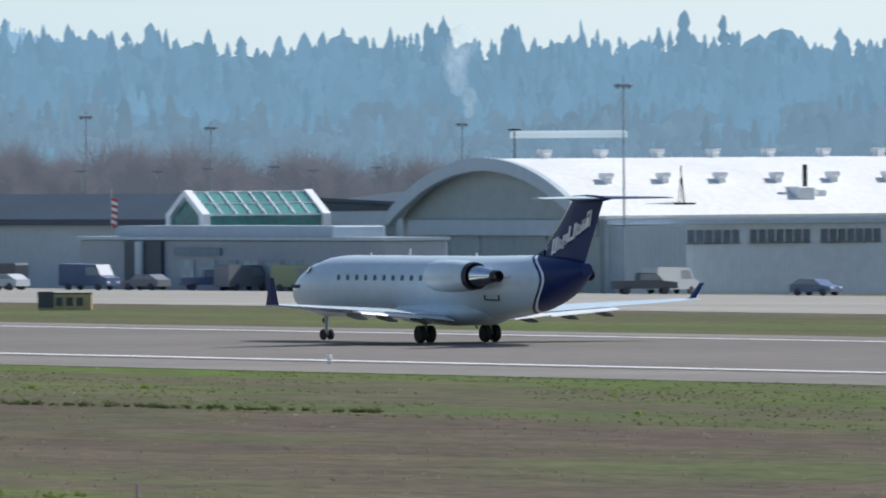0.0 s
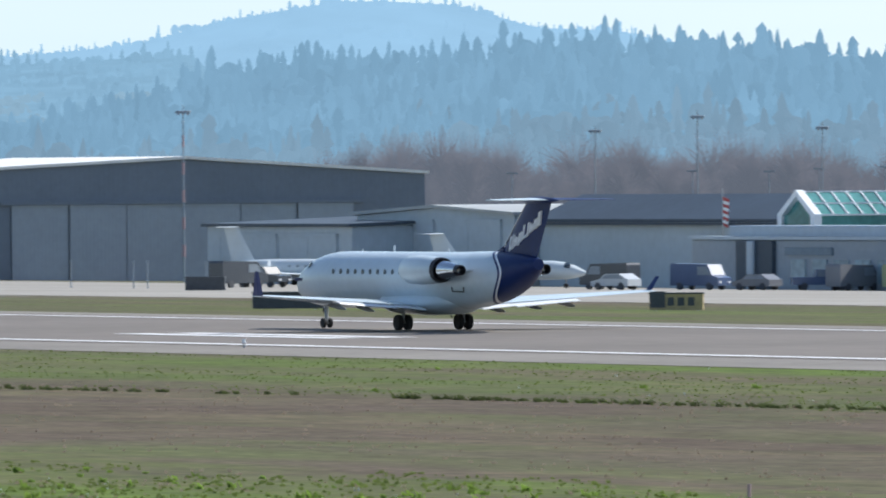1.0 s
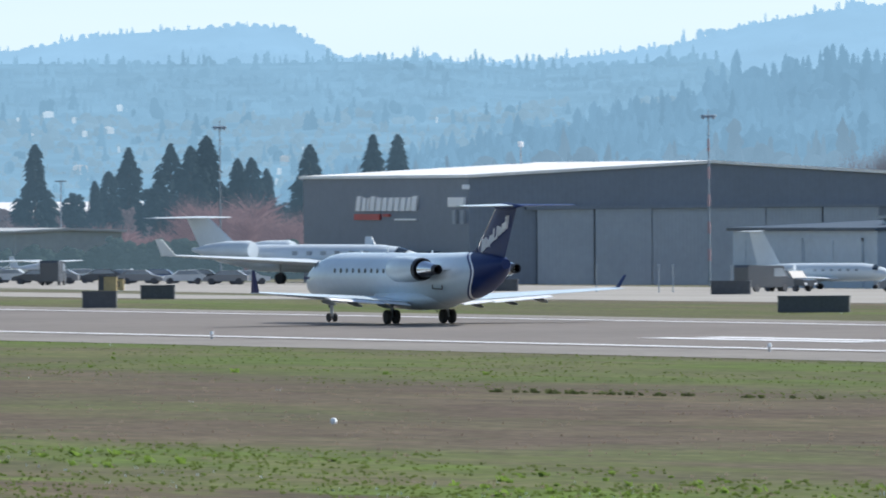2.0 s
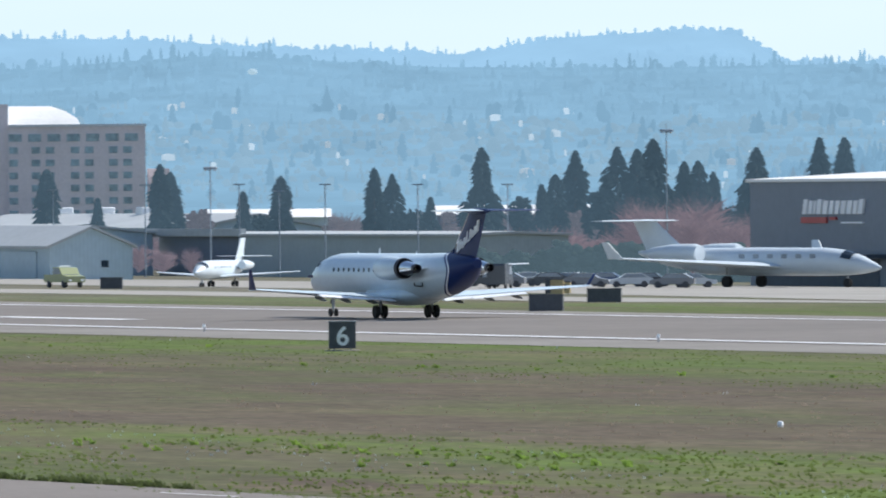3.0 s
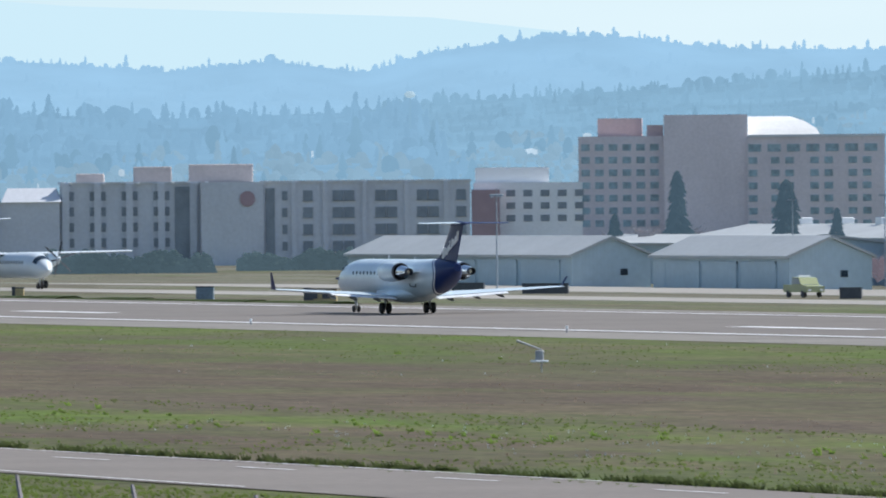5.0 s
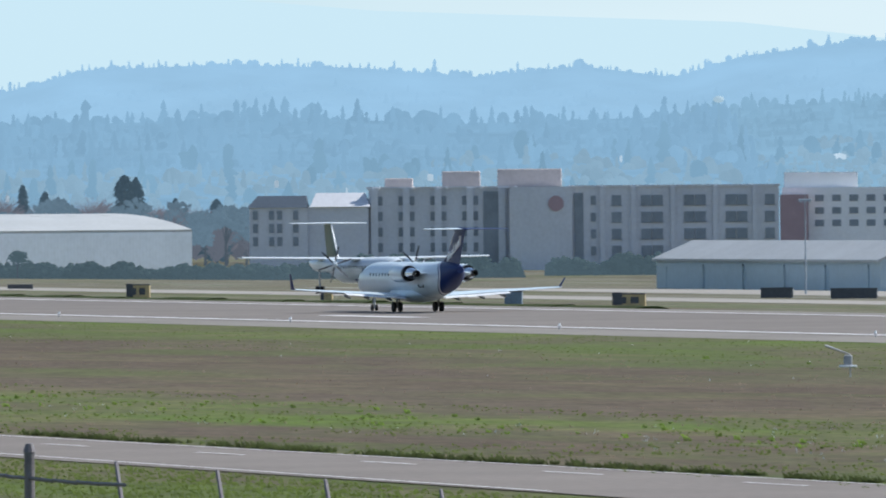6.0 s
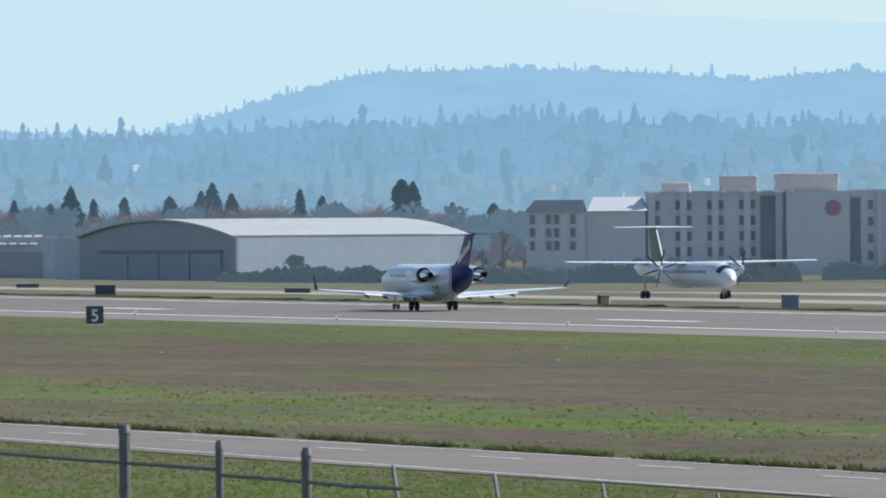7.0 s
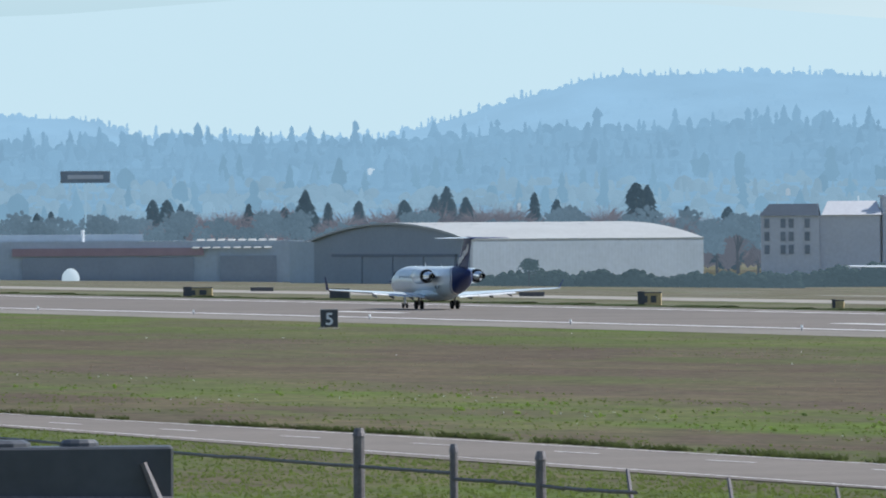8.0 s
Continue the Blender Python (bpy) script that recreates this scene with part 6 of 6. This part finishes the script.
def box_thing(name, label, category, m, w, d, h, material, legs=True, bars=0, bar_mat=None):
    """A boxy sign or cabinet on short legs; bars stand for lettering on both faces."""
    b = thing(name, label, category, m)
    z = .06 if legs else 0
    part("panel", Geo().cbox(-w / 2, -d / 2, z, w / 2, d / 2, z + h, .03), material, b)
    part("rim", Geo().box(-w / 2 - .03, -d / 2 - .03, z + h - .06, w / 2 + .03, d / 2 + .03, z + h + .03), M_BLACK, b)
    if legs:
        for u in (-w * .38, w * .38):
            part("leg", Geo().tube((u, 0, -.2), (u, 0, z + .02), .04, k=6), M_STEEL, b)
    for i in range(bars):
        u = -w * .38 + w * .76 * (i + .15) / bars
        part("lettering_bar", Geo().box(u, -d / 2 - .012, z + h * .25, u + w * .5 / bars, -d / 2 - .002, z + h * .75), bar_mat or M_BLACK, b)
    return b


# guidance signs, faces towards the field's camera side
for x, y, w, h, material, nb, lab in ((-603, 319, 3.2, 1.0, M_YELLOW, 4, "yellow"), (-606, 295, 4.2, .95, M_BLACK, 0, "black"), (-637, 262.8, 2.05, .98, M_BLACK, 0, "dark"),
                                    (-748, 313, 2.4, .95, M_BLACK, 0, "dark"), (-862, 412, 3.3, 1.1, M_BLACK, 0, "dark"), (-858.6, 273, 2.6, 1.0, M_YELLOW, 2, "yellow"),
                                    (-874.6, 268.5, 1.4, 1.1, M_BLUESIGN, 0, "blue"), (-989.6, 269, 2.1, 1.2, M_YELLOW, 2, "yellow"), (-1155, 266, 3.0, 1.0, M_YELLOW, 2, "yellow"),
                                    (-1095.5, 266.5, 2.0, 1.1, M_BLACK, 0, "dark"), (-918, 417, 2.2, 1.0, M_BLACK, 0, "dark"), (-906, 375, 1.9, 1.0, M_YELLOW, 2, "yellow"), (-1078, 366, 4.6, 1.0, M_BLACK, 0, "dark"),
                                    (-1084, 360, 3.2, 1.0, M_BLACK, 0, "dark"), (-975, 360, 2.0, 1.0, M_BLACK, 0, "dark"), (-866, 358, 1.5, 1.3, M_YELLOW, 0, "yellow"), (-922.6, 267, 1.0, .8, M_YELLOW, 0, "small yellow")):
    face = math.degrees(math.atan2(-x, y)) - 8
    s = box_thing("guidance_sign", "low %s guidance sign box on the grass by the pavement" % lab, "sign", on_field(x, y, face, 0), w, .45, h, material, True, nb)
    if material is M_YELLOW:
        part("black_panel", Geo().box(-w / 2 + .02, -.24, .2, -w / 2 + w * .3, -.228, .16 + h), M_BLACK, s)
for x, y in ((-1444, 341), (-1284, 335)):
    box_thing("tyre_block", "low dark block lying on the grass", "block", on_field(x, y, 76, 0), 2.9, .8, .5, M_BLACK, False)


def distance_sign(ch, x, y):
    s = thing("distance_sign", "black distance board with a large white number %s beside the runway" % ch, "sign", on_field(x, y, math.degrees(math.atan2(-x, y)) + 6, 0))
    part("board", Geo().cbox(-.62, -.12, .12, .62, .12, 1.34, .02), M_BLACK, s)
    part("frame", Geo().box(-.65, -.14, 1.341, .65, .14, 1.38), M_STEEL, s)
    cu = bpy.data.curves.new("numeral", "FONT")
    cu.body, cu.size, cu.align_x, cu.extrude, cu.offset = ch, 1.22, "CENTER", .006, .018
    o = new("numeral", cu)
    o.parent, o.matrix_basis = s, pose(0, -.13, .28, 90, 0, 0)
    cu.materials.append(M_STRIPE)
    for u in (-.4, .4):
        part("leg", Geo().tube((u, 0, -.2), (u, 0, .13), .05, k=6), M_STEEL, s)
    part("concrete_pad", Geo().cbox(-.8, -.3, -.1, .8, .3, .05, .03), M_CONCRETE, s)


distance_sign("6", -493.6, 193.5)
distance_sign("5", -798.7, 193.5)
# wind vane stand on the near grass
x, y = -481.9, 163.3
wt = thing("equipment_stand", "small pale instrument stand with a raised arm on the grass", "instrument", on_field(x, y, 71, 0))
part("post", Geo().tube((.1, 0, -.1), (.1, 0, .45), .035, k=6), M_STEEL, wt)
part("table", Geo().cbox(-.4, -.25, .45, .4, .25, .53, .02), M_STRIPE, wt)
part("head", Geo().cbox(-.18, -.14, .54, .2, .14, .98, .05), M_STEEL, wt)
part("arm", Geo().tube((.1, 0, 1.0), (-1.0, 0, 1.4), .035, .06, 6), M_STEEL, wt)
sp = solid("litter", Geo().loft([[(.12 * q * math.cos(j * 1.05), .1 * q * math.sin(j * 1.05), z) for j in range(6)] for q, z in ((.7, 0), (1, .08), (.8, .17), (.2, .2))]), M_STRIPE, "small white scrap lying in the grass", "litter", at=on_field(-323.6, 141.2))
# runway edge lights
lt = None
for i in range(14):
    m = on_field(-262 - 61 * i, 214.5, 0, .02)
    if lt is None:
        lt = thing("runway_light", "small pale runway edge light", "light fixture", m, "runway edge lights")
        part("stem", Geo().tube((0, 0, 0), (0, 0, .22), .05, k=8), M_STEEL, lt)
        part("lens", Geo().tube((0, 0, .22), (0, 0, .38), .1, .07, 10), M_STRIPE, lt)
    else:
        copy_thing(lt, m)
mk = thing("marker_stake", "thin red-brown marker stake in the grass", "stake", on_field(-231.5, 124.3, 0, 0))
part("stake", Geo().tube((0, 0, 0), (0, 0, .3), .05, .04, 6), M_BRICKRED, mk)


# ---- masts, lamps, flag ----
def apron_mast(az, d, top, label="tall apron floodlight mast with a crossbar head", banded=False):
    x, y = polar(az, d)
    m = thing("apron_mast", label, "light mast", pose(x, y, ground(y), 0, 0, az))
    h = top - ground(y)
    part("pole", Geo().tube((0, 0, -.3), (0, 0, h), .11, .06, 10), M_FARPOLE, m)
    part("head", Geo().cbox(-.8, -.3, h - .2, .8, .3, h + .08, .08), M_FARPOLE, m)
    for u in (-.5, 0, .5):
        part("lamp", Geo().cbox(u - .16, -.4, h - .36, u + .16, -.1, h - .19, .05), M_STEEL, m)
    part("tip", Geo().tube((0, 0, h + .1), (0, 0, h + .7), .04, k=5), M_STEEL, m)
    if banded:
        for i in range(5):
            part("red_band", Geo().tube((0, 0, h * (.15 + .16 * i)), (0, 0, h * (.22 + .16 * i)), .19 - .016 * i, .18 - .016 * i, 10), M_BRICKRED, m)


for az, d, top in ((62.011, 1330, 13.8), (61.393, 1400, 12.7), (60.147, 1420, 13.0), (62.519, 1400, 12.5), (66.98, 1320, 13.9)):
    apron_mast(az, d, top)
apron_mast(64.559, 1190, 14.0, "tall apron mast with faded red bands", True)
apron_mast(59.348, 1010, 14.7)
for az, top in ((69.241, 10.0), (71.486, 8.5)):
    apron_mast(az, 1300, top, "lattice floodlight mast with clustered lamps")
for az, d, top in ((61.408, 1500, 7.6), (61.081, 1500, 7.8), (60.888, 1500, 7.3), (60.574, 1500, 7.6), (69.564, 1500, 8.1), (69.099, 1500, 8.1), (68.673, 1500, 8.0), (68.214, 1500, 7.9), (67.769, 1500, 7.8),
                   (62.932, 1500, 7.3), (62.036, 1500, 7.4), (61.658, 1500, 7.3), (70.02, 1500, 7.6), (68.9, 1500, 7.2)):
    x, y = polar(az, d)
    m = thing("street_lamp", "dark car-park lamp with a double arm", "street lamp", pose(x, y, ground(y), 0, 0, az), "car-park lamps")
    h = top - ground(y)
    part("pole", Geo().tube((0, 0, -.2), (0, 0, h), .1, .07, 8), M_FARPOLE, m)
    part("arm", Geo().box(-.75, -.12, h, .75, .12, h + .18), M_FARPOLE, m)
x, y = polar(61.888, 1085)
fl = thing("flag", "red and white striped flag hanging on its pole", "flag", pose(x, y, ground(y)))
part("pole", Geo().tube((0, 0, 0), (0, 0, 9.4), .07, .05, 6), M_STEEL, fl)
for i in range(9):
    part("stripe", Geo().add([(.08, -.02, 8.6 - .3 * i), (.75 - .03 * i, .25, 8.4 - .3 * i), (.72 - .03 * i, .25, 8.1 - .3 * i), (.08, -.02, 8.3 - .3 * i),
         (.08, .03, 8.6 - .3 * i), (.75 - .03 * i, .3, 8.4 - .3 * i), (.72 - .03 * i, .3, 8.1 - .3 * i), (.08, .03, 8.3 - .3 * i)],
         [(0, 1, 2, 3), (4, 7, 6, 5), (0, 4, 5, 1), (1, 5, 6, 2), (2, 6, 7, 3), (3, 7, 4, 0)]), M_RED if i % 2 == 0 else M_STRIPE, fl)
for az in (65.12, 64.81, 64.74, 64.45):
    x, y = polar(az, 1000)
    ps = thing("fence_post", "dark apron fence post", "fence post", on_field(x, y), "apron fence posts")
    part("post", Geo().tube((0, 0, 0), (0, 0, 2.3), .06, k=6), M_FARPOLE, ps)
    part("cap", Geo().box(-.1, -.1, 2.25, .35, .1, 2.4), M_FARPOLE, ps)

# ---- perimeter fence on the bank ----
pf = thing("perimeter_fence", "weathered steel perimeter fence with barbed wire arms", "fence")
FY = 23.5


posts = [(-118.2, 5.42, .055), (-114.9, 5.42, .055), (-111.4, 5.42, .055), (-95.95, 5.64, .052), (-92.66, 5.56, .036), (-89.82, 5.55, .045)]
for x, top, r in posts:
    g = Geo().tube((x, FY, ground(FY) - .3), (x, FY, top - .05), r, r * .95, 10)
    g.tube((x, FY, top - .05), (x, FY, top + .02), r * 1.15, r * .7, 10)
    part("post", g, M_POST, pf)
for i in range(7):
    x = -86.9 + 2.95 * i
    part("post", Geo().tube((x, FY, ground(FY) - .3), (x, FY, 5.0), .035, k=8), M_POST, pf)
    part("barb_arm", Geo().tube((x, FY, 5.0), (x - .62, FY + .1, 5.46 - .012 * i), .022, .016, 6), M_POST, pf)
for z, x0, x1 in ((5.33, -125, -92.7), (5.29, -92.7, -86.9), (5.16, -86.9, -62)):
    n = 8
    for i in range(n):
        a, c = x0 + (x1 - x0) * i / n, x0 + (x1 - x0) * (i + 1) / n
        part("rail", Geo().tube((a, FY, z), (c, FY, z + .01 * math.sin(i)), .016, k=6), M_POST, pf)
for z in (4.7, 4.25):
    part("wire", Geo().tube((-125, FY, z), (-62, FY, z), .006, k=4), M_POST, pf)
db = thing("utility_cabinet", "dark boxy utility cabinet with two round caps by the fence", "cabinet", pose(*polar(77.72, 100.0), 0, 0, 0, 77.7))
part("cabinet_body", Geo().cbox(-.98, 0, 2.6, .98, .8, 5.49, .02), M_BLACK, db)
part("base", Geo().box(-.95, .05, 1.5, .95, .75, 2.6), M_CONCRETE, db)
for u, w in ((-.55, .3), (.17, .17)):
    part("round_cap", Geo().loft([[(u + w * q * math.cos(j * .5236), .4 + w * q * math.sin(j * .5236), z) for j in range(12)] for q, z in ((1, 5.49), (1, 5.52), (.8, 5.55))]), M_BLACK, db)
part("strut", Geo().tube((.72, -.05, 5.35), (.9, -.05, 4.9), .03, .05, 6), M_POST, db)
part("cross_rail", Geo().tube((-.98, -.04, 5.06), (.98, -.04, 5.04), .02, k=6), M_POST, db)


# ragged lip added along the runway's far edge; its shaded near side draws the mirage line
g = Geo()
rng = random.Random(61)
x = -830.0
while x > -1750:
    w = rng.uniform(3, 9)
    h = rng.uniform(.10, .26)
    g.prism([(264.2, -.05), (267.5, -.1), (266.2, h), (265.0, h * rng.uniform(.7, .95))], "x", x - w - .5, x)
    x -= w
solid("mirage_lip", g, M_DARKWEED, "added ragged turf lip drawing the dark mirage line of the runway edge", "turf", "stuff")


# ---- grass, stalks and weeds on the near field ----
def scatter(name, label, material, count, seed, place, height, blades, lean=0.5, width=0.05, category="grass"):
    rng = random.Random(seed)
    verts, faces = [], []
    for _ in range(count):
        spot = place(rng)
        if spot is None:
            continue
        x, y = spot
        z = ground(y)
        h0 = height(rng)
        for _ in range(blades):
            a = rng.uniform(0, 6.283)
            h = h0 * rng.uniform(0.5, 1.1)
            bx, by = x + rng.gauss(0, h0 * .35), y + rng.gauss(0, h0 * .35)
            w = width * rng.uniform(.6, 1.4)
            tx, ty = math.cos(a) * h * lean, math.sin(a) * h * lean
            n = len(verts)
            verts += [(bx - w, by - w * .4, z), (bx + w, by + w * .4, z), (bx + tx * .5 + w * .8, by + ty * .5, z + h * .65), (bx + tx, by + ty, z + h)]
            faces += [(n, n + 1, n + 2), (n, n + 2, n + 3)]
    me = bpy.data.meshes.new(name)
    me.from_pydata(verts, [], faces)
    me.materials.append(material)
    tagged(new(name, me), label, category, kind="stuff")


def sector(y0, y1, az0=57.3, az1=78.4):
    def f(rng):
        y = rng.uniform(y0, y1)
        return -y * math.tan(radians(rng.uniform(az0, az1))), y
    return f


def patchy(base, scale, cut):
    def f(rng):
        x, y = base(rng)
        return (x, y) if noise.noise((x * scale, y * scale * 2.4, 3.1)) > cut else None
    return f


scatter("grass_tufts", "short uneven green grass tufts", M_TUFT, 10000, 41, patchy(sector(170, 206), .06, -.15), lambda r: r.uniform(.02, .07), 7, .5, .022)
scatter("grass_tufts", "short uneven green grass tufts by the road", M_TUFT, 9000, 42, patchy(sector(98.5, 128, 62), .06, -.1), lambda r: r.uniform(.04, .11), 7, .5, .02)
scatter("grass_tufts", "green grass between road and fence", M_TUFT, 9000, 43, sector(70, 88.5, 72), lambda r: r.uniform(.05, .13), 6, .5, .02)
scatter("dead_growth", "dull brown dead stalks in the field", M_DEADTUFT, 5000, 44, patchy(sector(104, 178), .05, -.1), lambda r: r.uniform(.04, .12), 5, .4, .018)
scatter("weeds", "bright leafy weed clumps", M_WEED, 420, 45, patchy(sector(111, 123, 62), .05, -.05), lambda r: r.uniform(.06, .2), 14, .8, .035, "weeds")
scatter("weeds", "bright leafy weed clumps", M_WEED, 40, 46, patchy(sector(174, 200, 58, 72), .04, -.05), lambda r: r.uniform(.08, .2), 18, .8, .045, "weeds")
scatter("weeds", "dark low weeds along a shallow furrow", M_DARKWEED, 230, 47, patchy(lambda r: (lambda x: (x, 168.2 + (x + 365) * .085 + r.gauss(0, .3)))(-r.uniform(303, 370)), .12, -.1), lambda r: r.uniform(.06, .2), 14, .9, .04, "weeds")
scatter("weeds", "dark weeds overhanging the road edge", M_DARKWEED, 1500, 48, patchy(lambda r: (lambda x: (x, float(np.interp(x, [-460, -386, -330, -290], [94.9, 98.2, 99.4, 100.7])) + abs(r.gauss(0, .35))))(-r.uniform(268, 470)), .2, -.12), lambda r: r.uniform(.06, .26), 12, .8, .035, "weeds")


# white blades serve as seed heads and as painted glints
scatter("seed_glints", "tiny white blades for seed heads and painted glints in the grass", M_STRIPE, 420, 51, patchy(sector(109, 124, 63), .03, 0), lambda r: r.uniform(.06, .12), 2, .3, .018, "weeds")
scatter("seed_glints", "tiny white blades for seed heads and painted glints in the grass", M_STRIPE, 90, 52, patchy(sector(150, 204), .03, 0), lambda r: r.uniform(.06, .14), 2, .3, .022, "weeds")


# ---- what moves ----
def motions():
    # the jet gathers speed along the runway; the turboprop taxies the other way
    walk(JET, [(t, pose(-426.0 - 59.0 * t - 1.1 * t * t, 244.2, 0.055, 0, 0, 180)) for t in [0.5 * i for i in range(17)]])
    walk(PROP, [(t, pose(-1136.5 + 16.4 * (t - 7.0), 338.0 + .4 * (t - 7.0), ground(338.0) + .04, 0, 0, 3.0)) for t in [float(i) for i in range(9)]])


motions()
